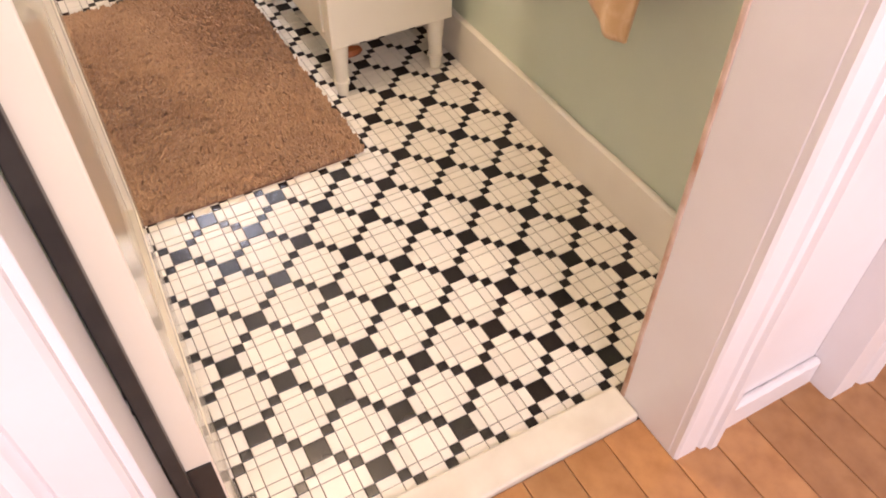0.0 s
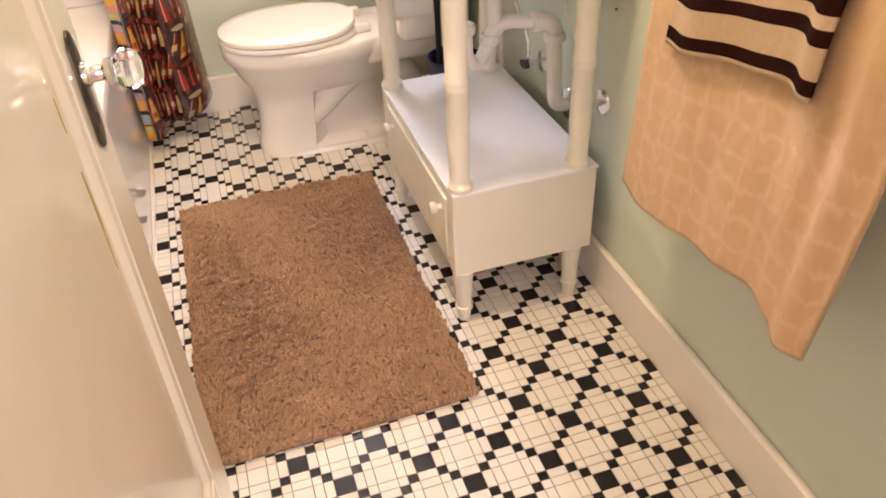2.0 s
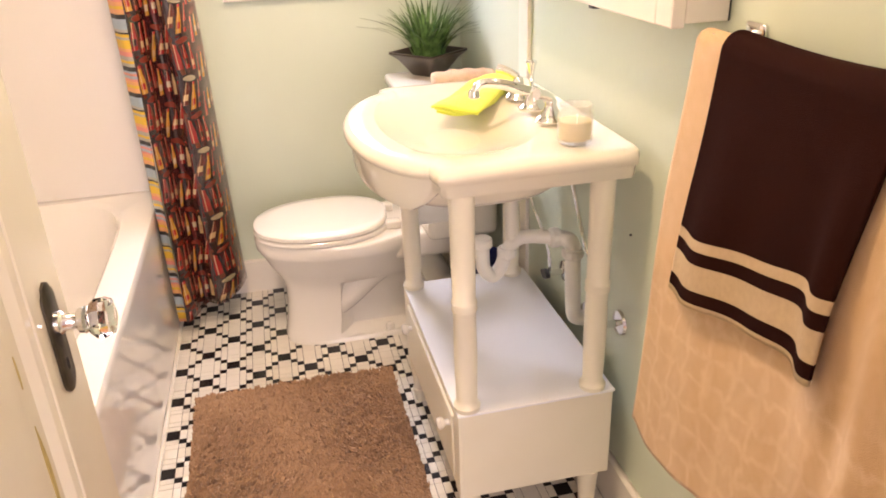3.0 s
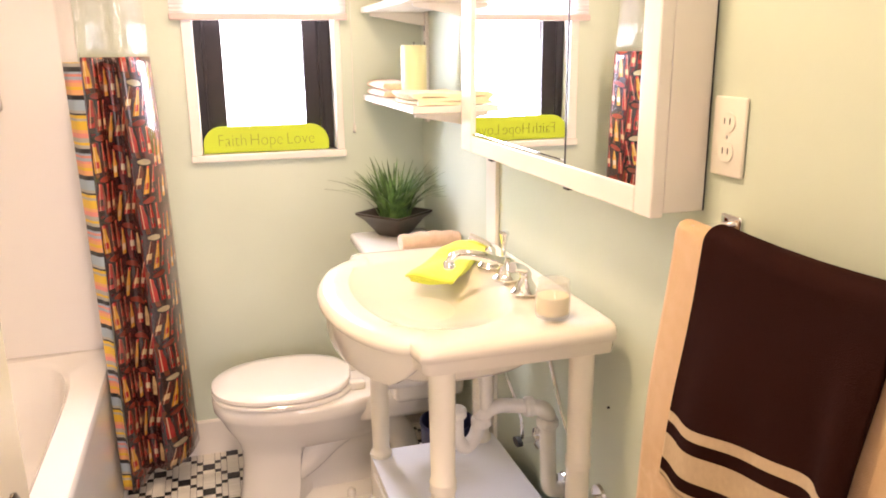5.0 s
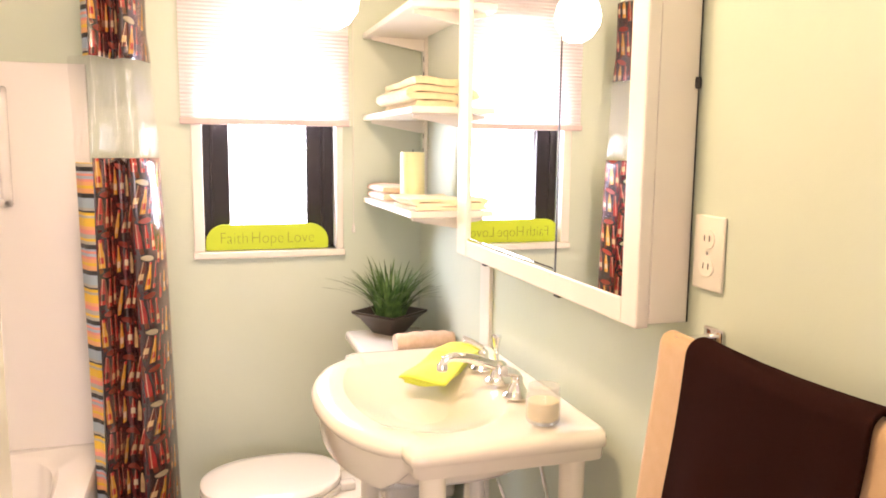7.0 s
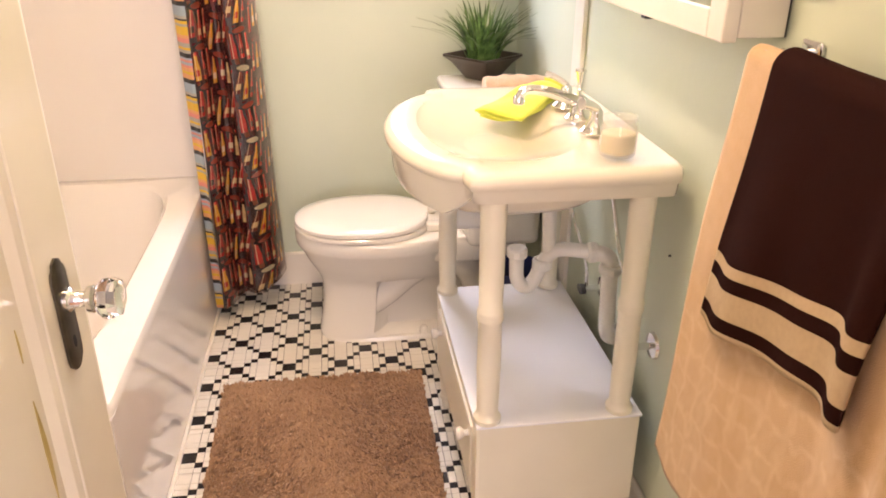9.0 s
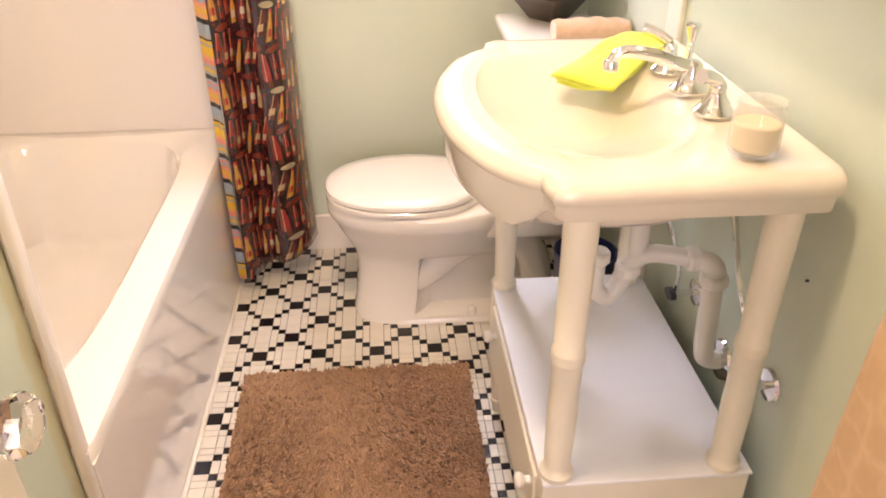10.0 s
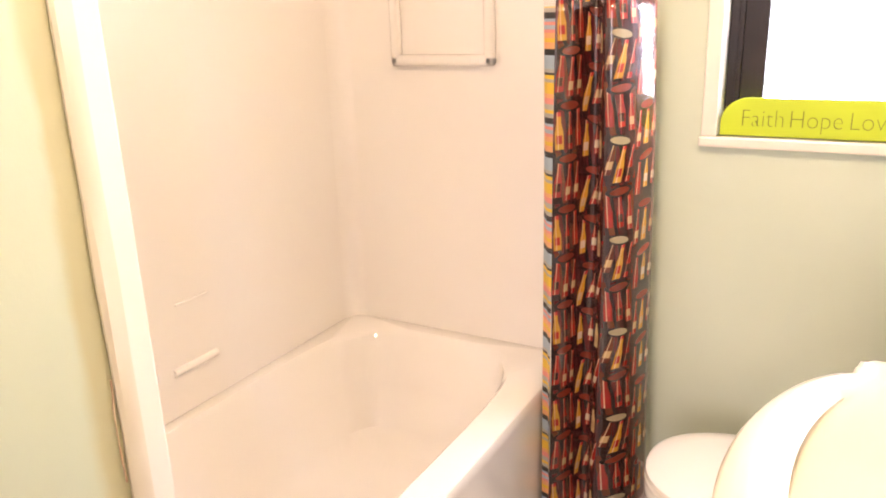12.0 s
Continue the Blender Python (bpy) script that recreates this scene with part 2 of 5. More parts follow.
def bottle_print():
    """Glossy curtain print: rows of bottles and glasses in red, brown, gold, with lying ones between, on near-black."""
    m = mat("bottle_print_vinyl", (0.03, 0.01, 0.01), 0.26, bump=0.4, bump_scale=16)
    m.node_tree.nodes["Principled BSDF"].inputs["Coat Weight"].default_value = 0.9
    g = Graph(m)
    u, v = g.uv()
    P, W = 0.118, 0.0255
    # groups of four bottles sit at their own heights
    group = g.op("FLOOR", g.op("DIVIDE", u, W * 3))
    vs = g.op("ADD", g.op("DIVIDE", v, P), g.op("MULTIPLY", group, 0.37))
    row = g.op("FLOOR", vs)
    fv0 = g.op("FRACT", vs)
    two = g.op("MODULO", row, 2.0)
    lean = g.op("MULTIPLY", g.op("SUBTRACT", g.noise2(group, two, 8.0), 0.5), 2.2)
    us = g.op("ADD", g.op("DIVIDE", u, W), g.op("MULTIPLY", g.op("SUBTRACT", fv0, 0.4), lean))
    col = g.op("FLOOR", us)
    six = g.op("MODULO", col, 7.0)
    fu = g.op("ABSOLUTE", g.op("SUBTRACT", g.op("FRACT", us), 0.5))
    fv = g.op("SUBTRACT", fv0, g.op("MULTIPLY", g.noise2(six, two, 9.0), 0.2))
    # rounded body, shoulders, neck with a cap
    neck = g.op("MINIMUM", g.op("MAXIMUM", g.op("DIVIDE", g.op("SUBTRACT", fv, 0.34), 0.20), 0.0), 1.0)
    wide = g.op("ADD", 0.27, g.op("MULTIPLY", g.noise2(six, two, 6.0), 0.13))
    half = g.op("SUBTRACT", wide, g.op("MULTIPLY", neck, 0.17))
    inside = g.op("MULTIPLY", g.op("LESS_THAN", fu, half), g.op("MULTIPLY", g.op("GREATER_THAN", fv, 0.03), g.op("LESS_THAN", fv, 0.74)))
    colours = g.ramp(g.noise2(six, two), [(0, (0.30, 0.014, 0.012)), (0.22, (0.11, 0.02, 0.010)), (0.38, (0.56, 0.27, 0.03)), (0.45, (0.32, 0.02, 0.014)), (0.70, (0.62, 0.44, 0.20)), (0.77, (0.07, 0.014, 0.012)), (0.86, (0.28, 0.03, 0.014)), (0.96, (0.16, 0.15, 0.02))])
    label = g.op("MULTIPLY", g.op("GREATER_THAN", fv, 0.14), g.op("LESS_THAN", fv, 0.30))
    lab = g.ramp(g.noise2(six, two, 5.0), [(0, (0.50, 0.34, 0.16)), (0.25, (0.36, 0.02, 0.015)), (0.55, (0.62, 0.50, 0.34)), (0.7, (0.07, 0.015, 0.01))])
    body = g.mix(g.op("MULTIPLY", label, g.op("LESS_THAN", fu, 0.24)), colours, lab)
    cap = g.op("GREATER_THAN", fv, 0.66)
    body = g.mix(cap, body, (0.5, 0.04, 0.03))
    edge = g.op("GREATER_THAN", g.op("ADD", fu, 0.05), half)
    body = g.mix(g.op("MULTIPLY", edge, 0.75), body, (0.03, 0.008, 0.006))
    shine = g.op("LESS_THAN", g.op("ABSOLUTE", g.op("SUBTRACT", g.op("FRACT", us), 0.40)), 0.04)
    body = g.mix(g.op("MULTIPLY", shine, 0.5), body, (0.85, 0.62, 0.38))
    # dim red bottles behind
    ub = g.op("ADD", g.op("DIVIDE", u, W * 0.8), g.op("MULTIPLY", fv0, 0.9))
    dim = g.op("LESS_THAN", g.op("ABSOLUTE", g.op("SUBTRACT", g.op("FRACT", ub), 0.5)), 0.30)
    back = g.mix(dim, (0.016, 0.006, 0.006), g.ramp(g.noise2(g.op("MODULO", g.op("FLOOR", ub), 5.0), two, 1.0), [(0, (0.10, 0.008, 0.008)), (0.5, (0.035, 0.01, 0.008)), (0.75, (0.13, 0.03, 0.01))]))
    base = g.mix(inside, back, body)
    # plates and lying pods between the rows, dark rimmed
    ul = g.op("DIVIDE", u, W * 3)
    fl = g.op("SUBTRACT", g.op("FRACT", ul), 0.5)
    skew = g.op("MULTIPLY", fl, g.op("MULTIPLY", g.op("SUBTRACT", g.noise2(group, two, 3.0), 0.5), 0.7))
    el = g.op("ADD", g.op("POWER", g.op("MULTIPLY", fl, 2.35), 2.0), g.op("POWER", g.op("DIVIDE", g.op("SUBTRACT", fv0, g.op("ADD", 0.87, skew)), 0.11), 2.0))
    lying = g.op("LESS_THAN", el, 1.0)
    lc = g.ramp(g.noise2(g.op("MODULO", group, 4.0), two, 2.0), [(0, (0.36, 0.28, 0.15)), (0.3, (0.26, 0.03, 0.015)), (0.6, (0.40, 0.33, 0.20)), (0.8, (0.20, 0.03, 0.015))])
    base = g.mix(lying, base, g.mix(g.op("LESS_THAN", el, 0.52), (0.014, 0.007, 0.006), lc))
    base = g.mix(0.24, base, (0.010, 0.001, 0.001))
    m.node_tree.links.new(base, m.node_tree.nodes["Principled BSDF"].inputs["Base Color"])
    return m


def stripe_cloth():
    m = mat("striped_curtain_cloth", (0.5, 0.5, 0.5), 0.6, bump=0.2, bump_scale=300)
    g = Graph(m)
    u, v = g.uv()
    f = g.op("FRACT", g.op("DIVIDE", v, 0.225))
    gray, blk, yel, pink, org, blu = (0.40, 0.38, 0.34), (0.012, 0.012, 0.014), (0.72, 0.46, 0.04), (0.72, 0.26, 0.22), (0.74, 0.36, 0.16), (0.33, 0.42, 0.50)
    c = g.ramp(f, [(0, blk), (0.055, gray), (0.10, yel), (0.135, gray), (0.19, pink), (0.25, org), (0.29, yel), (0.40, gray), (0.43, yel), (0.47, blk), (0.495, gray), (0.53, blu), (0.66, blk), (0.715, org), (0.78, yel), (0.82, org), (0.87, pink), (0.90, blu), (0.94, pink), (0.97, blu)])
    m.node_tree.links.new(c, m.node_tree.nodes["Principled BSDF"].inputs["Base Color"])
    return m


def tan_towel():
    """Tan terry with a woven field of rounded squares in its lower part."""
    m = mat("tan_bath_towel_terry", (0.60, 0.40, 0.215), 0.95, spec=0.1, bump=0.5, bump_scale=800, sheen=0.3)
    g = Graph(m)
    u, v = g.uv()
    warp = m.node_tree.nodes.new("ShaderNodeTexNoise")
    warp.inputs["Scale"].default_value = 14
    wu = g.op("MULTIPLY", g.op("SUBTRACT", warp.outputs["Fac"], 0.5), 0.045)
    a = g.op("ABSOLUTE", g.op("SUBTRACT", g.op("FRACT", g.op("DIVIDE", g.op("ADD", u, wu), 0.05)), 0.5))
    b = g.op("ABSOLUTE", g.op("SUBTRACT", g.op("FRACT", g.op("DIVIDE", g.op("SUBTRACT", v, wu), 0.046)), 0.5))
    line = g.op("MINIMUM", g.op("MAXIMUM", g.op("DIVIDE", g.op("SUBTRACT", g.op("MAXIMUM", a, b), 0.33), 0.14), 0.0), 1.0)
    low = g.op("MINIMUM", g.op("MAXIMUM", g.op("DIVIDE", g.op("SUBTRACT", 0.34, v), 0.06), 0.0), 1.0)
    n = m.node_tree.nodes.new("ShaderNodeTexNoise")
    n.inputs["Scale"].default_value = 25
    fac = g.op("MULTIPLY", g.op("MULTIPLY", line, low), g.op("MULTIPLY", n.outputs["Fac"], 0.75))
    c = g.mix(n.outputs["Fac"], (0.56, 0.355, 0.18), (0.66, 0.45, 0.26))
    c = g.mix(fac, c, (0.74, 0.55, 0.35))
    m.node_tree.links.new(c, m.node_tree.nodes["Principled BSDF"].inputs["Base Color"])
    return m


def brown_towel():
    """Dark brown terry with beige woven bands near its hem."""
    m = mat("dark_brown_towel_terry", (0.06, 0.02, 0.014), 0.95, spec=0.03, bump=0.35, bump_scale=900)
    g = Graph(m)
    u, v = g.uv()
    dark, beige = (0.019, 0.0058, 0.0040), (0.52, 0.39, 0.24)
    c = g.ramp(v, [(0, beige), (0.005, dark), (0.026, beige), (0.066, dark), (0.083, beige), (0.100, dark)])
    n = m.node_tree.nodes.new("ShaderNodeTexNoise")
    n.inputs["Scale"].default_value = 40
    c = g.mix(g.op("MULTIPLY", n.outputs["Fac"], 0.2), c, (0.027, 0.0085, 0.0058))
    m.node_tree.links.new(c, m.node_tree.nodes["Principled BSDF"].inputs["Base Color"])
    return m


PRINT, STRIPE, TANT, BROWNT = bottle_print(), stripe_cloth(), tan_towel(), brown_towel()


# ---- building helpers ----
def part(name, bm, material, parent=None, label="", smooth=False):
    me = bpy.data.meshes.new(name)
    bm.normal_update()
    bm.to_mesh(me)
    bm.free()
    me.materials.append(material)
    if smooth:
        me.shade_smooth()
        me.set_sharp_from_angle(angle=radians(40))
    ob = new(name, me)
    ob.parent = parent
    if label:
        tagged(ob, label)
    return ob


def thing(name, label, category, group="", kind=""):
    return tagged(new(name), label, category, group, kind)


def box(bm, x0, x1, y0, y1, z0, z1, bevel=0.0, seg=2):
    vs = bmesh.ops.create_cube(bm, size=1)["verts"]
    for v in vs:
        v.co = Vector(((x0 + x1) / 2 + v.co.x * (x1 - x0), (y0 + y1) / 2 + v.co.y * (y1 - y0), (z0 + z1) / 2 + v.co.z * (z1 - z0)))
    if bevel:
        es = list({e for v in vs for e in v.link_edges})
        bmesh.ops.bevel(bm, geom=es, offset=bevel, segments=seg, affect="EDGES", profile=0.5)
    return bm


def bbox(x0, x1, y0, y1, z0, z1, bevel=0.0, seg=2):
    return box(bmesh.new(), x0, x1, y0, y1, z0, z1, bevel, seg)


def rings(bm, loops, close_first=True, close_last=True, around=True):
    """Bridge equally long loops of points into a skin."""
    made = [[bm.verts.new(p) for p in loop] for loop in loops]
    n = len(made[0])
    for a, b in zip(made, made[1:]):
        for k in range(n if around else n - 1):
            bm.faces.new((a[k], a[(k + 1) % n], b[(k + 1) % n], b[k]))
    if close_first:
        bm.faces.new(made[0][::-1])
    if close_last:
        bm.faces.new(made[-1])
    bmesh.ops.recalc_face_normals(bm, faces=bm.faces[:])
    return bm


def lathe(profile, at=(0, 0, 0), axis="z", seg=20, bm=None):
    """A turned shape from (radius, height) pairs."""
    bm = bm or bmesh.new()
    loops = []
    for r, h in profile:
        ring = []
        for k in range(seg):
            a = 2 * math.pi * k / seg
            p = (r * math.cos(a), r * math.sin(a), h)
            if axis == "x":
                p = (p[2], p[0], p[1])
            elif axis == "y":
                p = (p[1], p[2], p[0])
            ring.append(Vector(p) + Vector(at))
        loops.append(ring)
    return rings(bm, loops)


def tube(points, r, seg=12, bm=None):
    """A pipe along points, with radius r (or one for each point)."""
    bm = bm or bmesh.new()
    pts = [Vector(p) for p in points]
    loops, up = [], Vector((0.13, 0.37, 0.92))
    for k, p in enumerate(pts):
        d = (pts[min(k + 1, len(pts) - 1)] - pts[max(k - 1, 0)]).normalized()
        a = d.cross(up).normalized()
        b = d.cross(a)
        rr = r[k] if isinstance(r, (list, tuple)) else r
        loops.append([p + rr * (math.cos(t) * a + math.sin(t) * b) for t in (2 * math.pi * j / seg for j in range(seg))])
    return rings(bm, loops)


def smooth_path(points, n=6):
    """Catmull-Rom through points."""
    pts = [Vector(p) for p in points]
    pts = [2 * pts[0] - pts[1]] + pts + [2 * pts[-1] - pts[-2]]
    out = []
    for k in range(1, len(pts) - 2):
        for j in range(n):
            t = j / n
            a, b, c, d = pts[k - 1 : k + 3]
            out.append(0.5 * (2 * b + (c - a) * t + (2 * a - 5 * b + 4 * c - d) * t * t + (3 * b - a - 3 * c + d) * t ** 3))
    return out + [pts[-2]]


def sheet(fn, nu, nv, uvfn=None):
    """A grid surface: fn(s, t) gives a point for s, t in 0..1; uvfn gives its texture place in metres."""
    bm = bmesh.new()
    grid = [[bm.verts.new(fn(i / nu, j / nv)) for j in range(nv + 1)] for i in range(nu + 1)]
    lay = bm.loops.layers.uv.new("UVMap")
    for i in range(nu):
        for j in range(nv):
            f = bm.faces.new((grid[i][j], grid[i + 1][j], grid[i + 1][j + 1], grid[i][j + 1]))
            if uvfn:
                for lp, (a, b) in zip(f.loops, ((i, j), (i + 1, j), (i + 1, j + 1), (i, j + 1))):
                    lp[lay].uv = uvfn(a / nu, b / nv)
    return bm


def thicken(ob, amount, offset=0.0):
    md = ob.modifiers.new("thickness", "SOLIDIFY")
    md.thickness, md.offset = amount, offset
    return ob


def oval(cx, cy, z, a_front, a_back, b, n=40, power=2.0):
    """A plan outline pointing to -x: front half-length a_front, back half-length a_back, half-width b."""
    out = []
    for k in range(n):
        t = 2 * math.pi * k / n
        c, s = math.cos(t), math.sin(t)
        c = math.copysign(abs(c) ** (2 / power), c)
        s = math.copysign(abs(s) ** (2 / power), s)
        out.append(Vector((cx + (a_back if c > 0 else a_front) * c, cy + b * s, z)))
    return out


def structure(ob, label=""):
    return tagged(ob, label, kind="structure")


# ---- structure: bathroom shell ----
FAR, LEFT, APRON, TUB0, NEAR = 1.555, -1.845, -1.09, 0.172, -0.97
CEILZ = 2.4
WIN = (-0.752, -0.305, 1.072, 1.90)  # window opening: x0, x1, z0, z1
DOOR = (-1.022, -0.30, 2.04)        # doorway: x0, x1, height

structure(part("wall_right", bbox(0, 0.12, NEAR, FAR + 0.12, -0.02, CEILZ), WALL), "pale green painted plaster wall")
bm = bmesh.new()
for a in ((LEFT - 0.12, WIN[0], 0, CEILZ), (WIN[1], -0.0, 0, CEILZ), (WIN[0], WIN[1], 0, WIN[2]), (WIN[0], WIN[1], WIN[3], CEILZ)):
    box(bm, a[0], a[1], FAR, FAR + 0.14, a[2] - (0.02 if a[2] == 0 else 0), a[3])
structure(part("wall_far", bm, WALL), "pale green painted wall with a window opening")
structure(part("wall_left", bbox(LEFT - 0.12, LEFT, TUB0 - 0.1, FAR, -0.02, CEILZ), UPPER), "off-white wall above the bathtub")
bm = bmesh.new()
box(bm, LEFT - 0.12, APRON - 0.004, TUB0 - 0.1, TUB0 - 0.022, -0.02, CEILZ)
box(bm, APRON - 0.1, APRON, NEAR, TUB0 - 0.1, -0.02, CEILZ)
WINGP = mat("pale_green_wing_paint", (0.60, 0.67, 0.55), 0.42, second=(0.57, 0.645, 0.53), scale=2.5, bump=0.2, bump_scale=30)
g = Graph(WINGP)
sep = WINGP.node_tree.nodes.new("ShaderNodeSeparateXYZ")
WINGP.node_tree.links.new(WINGP.node_tree.nodes["Texture Coordinate"].outputs["Object"], sep.inputs[0])
wob = WINGP.node_tree.nodes.new("ShaderNodeTexNoise")
wob.inputs["Scale"].default_value = 9
WINGP.node_tree.links.new(WINGP.node_tree.nodes["Texture Coordinate"].outputs["Object"], wob.inputs["Vector"])
edge = g.op("SUBTRACT", g.op("ADD", sep.outputs[1], g.op("MULTIPLY", wob.outputs["Fac"], 0.05)), 0.117)
stain = g.op("MINIMUM", g.op("MAXIMUM", g.op("DIVIDE", edge, 0.02), 0.0), 0.6)
wb = WINGP.node_tree.nodes["Principled BSDF"]
WINGP.node_tree.links.new(g.mix(stain, wb.inputs["Base Color"].links[0].from_socket, (0.58, 0.54, 0.34)), wb.inputs["Base Color"])
structure(part("wall_wing", bm, WINGP), "pale green painted partition beside the bathtub")
bm = bmesh.new()
box(bm, -2.2, DOOR[0] - 0.02, NEAR - 0.115, NEAR, -0.02, CEILZ)
box(bm, DOOR[1] + 0.02, 0.12, NEAR - 0.115, NEAR, -0.02, CEILZ)
box(bm, DOOR[0] - 0.02, DOOR[1] + 0.02, NEAR - 0.115, NEAR, DOOR[2] + 0.02, CEILZ)
structure(part("wall_doorway", bm, HALLP), "painted wall with a doorway between hall and bathroom")
structure(part("ceiling", bbox(LEFT - 0.12, 0.12, NEAR, FAR + 0.14, CEILZ, CEILZ + 0.1), CEIL), "plain off-white ceiling")


def board(name, x0, x1, y0, y1, z0, z1, material, seed, axis="y", wob=0.0012, steps=26, bevel=0.004):
    """A painted board whose edges waver a little from old paint."""
    rnd = random.Random(seed)
    bm = bmesh.new()
    loops = []
    lo, hi = (y0, y1) if axis == "y" else ((x0, x1) if axis == "x" else (z0, z1))
    for k in range(steps + 1):
        t = lo + (hi - lo) * k / steps
        w = [rnd.uniform(-wob, wob) for _ in range(4)]
        if axis == "y":
            pts = [(x0, t, z0), (x1, t, z0), (x1, t, z1 - bevel + w[1]), (x1 - (x1 - x0) * 0.3, t, z1 + w[0]), (x0 + (x1 - x0) * 0.3 + w[2], t, z1 + w[0]), (x0 + w[3] * 0.5, t, z1 - bevel + w[1])]
        elif axis == "x":
            pts = [(t, y0, z0), (t, y1, z0), (t, y1, z1 - bevel + w[1]), (t, y1 - (y1 - y0) * 0.3, z1 + w[0]), (t, y0 + (y1 - y0) * 0.3 + w[2], z1 + w[0]), (t, y0 + w[3] * 0.5, z1 - bevel + w[1])]
        else:
            pts = [(x0 + w[0], y0 + bevel, t), (x0 + bevel, y0 + w[1], t), (x1 - bevel, y0 + w[1], t), (x1 + w[2], y0 + bevel, t), (x1 + w[2], y1, t), (x0 + w[0], y1, t)]
        loops.append([Vector(p) for p in pts])
    return part(name, rings(bm, loops), material, smooth=True)


structure(board("baseboard_right", -0.019, -0.0005, NEAR, FAR - 0.02, -0.01, 0.13, WHITE, 3), "cream painted baseboard with wavering paint edge")
structure(board("baseboard_far", APRON + 0.03, -0.02, FAR - 0.019, FAR - 0.0005, -0.01, 0.13, WHITE, 4, "x"), "cream painted baseboard behind the toilet")
structure(board("trim_wing", APRON - 0.004, APRON + 0.007, TUB0 - 0.046, TUB0 - 0.024, 0.0, 2.1, WHITE, 5, "z"), "white trim strip at the tub alcove's edge")
crack = random.Random(31)
for za, zb in ((0.50, 0.60), (0.63, 0.70), (0.74, 0.76), (0.90, 1.02)):
    pts = [Vector((APRON + 0.0006, TUB0 - 0.0475 - 0.004 * crack.random(), za + (zb - za) * k / 7)) for k in range(8)]
    structure(part("trim_crack", tube(pts, [0.0006 + 0.0009 * crack.random() for _ in pts], 6), CHIP), "cracked plaster edge beside the trim")
structure(part("baseboard_tub", bbox(APRON + 0.0005, APRON + 0.012, TUB0, FAR - 0.02, -0.005, 0.012, 0.003), WHITE), "narrow white caulked strip at the foot of the bathtub")

# doorway lining, casings and threshold
bm = bmesh.new()
box(bm, DOOR[1], DOOR[1] + 0.02, NEAR - 0.12, NEAR + 0.004, 0, DOOR[2], 0.002)
structure(part("trim_jamb_strike", bm, HALLP), "white painted door jamb with chipped edge")
structure(part("trim_jamb_edge", bbox(DOOR[1] - 0.003, DOOR[1] + 0.012, NEAR + 0.002, NEAR + 0.012, 0.008, DOOR[2], 0.003), CHIP), "jamb edge with paint worn to bare wood")
bm = bmesh.new()
box(bm, DOOR[0] - 0.02, DOOR[0], NEAR - 0.12, NEAR - 0.02, 0, DOOR[2], 0.002)
structure(part("trim_jamb_hinge", bm, HALLP), "white painted hinge jamb")
# the hinge gap's shade, put in as a solid black strip
structure(part("trim_hinge_gap_shade", bbox(DOOR[0] + 0.0005, DOOR[0] + 0.017, NEAR - 0.018, NEAR + 0.002, 0.0, DOOR[2] - 0.001, 0.002), BLACK), "matte black strip standing in for the shade in the hinge gap")
structure(part("trim_head_jamb", bbox(DOOR[0], DOOR[1], NEAR - 0.12, NEAR + 0.004, DOOR[2], DOOR[2] + 0.02, 0.002), HALLP), "white painted head jamb")


def casing(name, x0, x1, y, z1, flip, seed):
    """Moulded flat casing with a raised back band."""
    bm = bmesh.new()
    w = x1 - x0
    prof = [(0, 0), (0, 0.016), (0.05, 0.021), (0.52, 0.021), (0.58, 0.015), (0.64, 0.024), (0.76, 0.026), (0.80, 0.034), (0.97, 0.034), (1.0, 0.028), (1.0, 0)]
    loops = []
    rnd = random.Random(seed)
    for k in range(15):
        z = z1 * k / 14
        j = rnd.uniform(-0.0012, 0.0012)
        loops.append([Vector(((x1 - s * w) if flip else (x0 + s * w), y - d + (j if d > 0 else 0), z)) for s, d in prof])
    return structure(part(name, rings(bm, loops), HALLP, smooth=True), "white moulded door casing with thick old paint")


casing("trim_casing_strike", DOOR[1] + 0.001, DOOR[1] + 0.085, NEAR - 0.1155, DOOR[2], False, 11)
casing("trim_casing_hinge", DOOR[0] - 0.095, DOOR[0] - 0.008, NEAR - 0.1155, DOOR[2], True, 12)
structure(part("trim_casing_head", bbox(DOOR[0] - 0.095, DOOR[1] + 0.085, NEAR - 0.14, NEAR - 0.1155, DOOR[2] + 0.001, DOOR[2] + 0.1, 0.004), HALLP), "white head casing")
structure(part("threshold", bbox(DOOR[0] + 0.001, DOOR[1] - 0.001, NEAR - 0.042, NEAR + 0.030, -0.01, 0.014, 0.006, 3), MARBLE), "cream marble door threshold")

# hall: floor base, walls, ceiling and an unseen end opening added for light
structure(part("wall_hall_left", bbox(-2.3, -2.2, -3.1, NEAR - 0.115, -0.02, CEILZ), HALLP), "plain hall wall")
structure(part("wall_hall_right", bbox(1.0, 1.1, -3.1, NEAR - 0.08, -0.02, CEILZ), HALLP), "plain hall wall")
structure(part("wall_hall_side", bbox(0.12, 1.0, NEAR - 0.14, NEAR - 0.04, -0.02, CEILZ), HALLP), "pinkish white hall wall")
bm = bmesh.new()
for a in ((-2.3, -1.15, 0, CEILZ), (0.05, 1.1, 0, CEILZ), (-1.15, 0.05, 0, 0.8), (-1.15, 0.05, 2.2, CEILZ)):
    box(bm, a[0], a[1], -3.2, -3.1, a[2] - (0.02 if a[2] == 0 else 0), a[3])
structure(part("wall_hall_end", bm, HALLP), "unseen hall end wall with an opening added for light")
structure(part("ceiling_hall", bbox(-2.3, 1.1, -3.2, NEAR, CEILZ + 0.001, CEILZ + 0.1), CEIL), "plain hall ceiling")
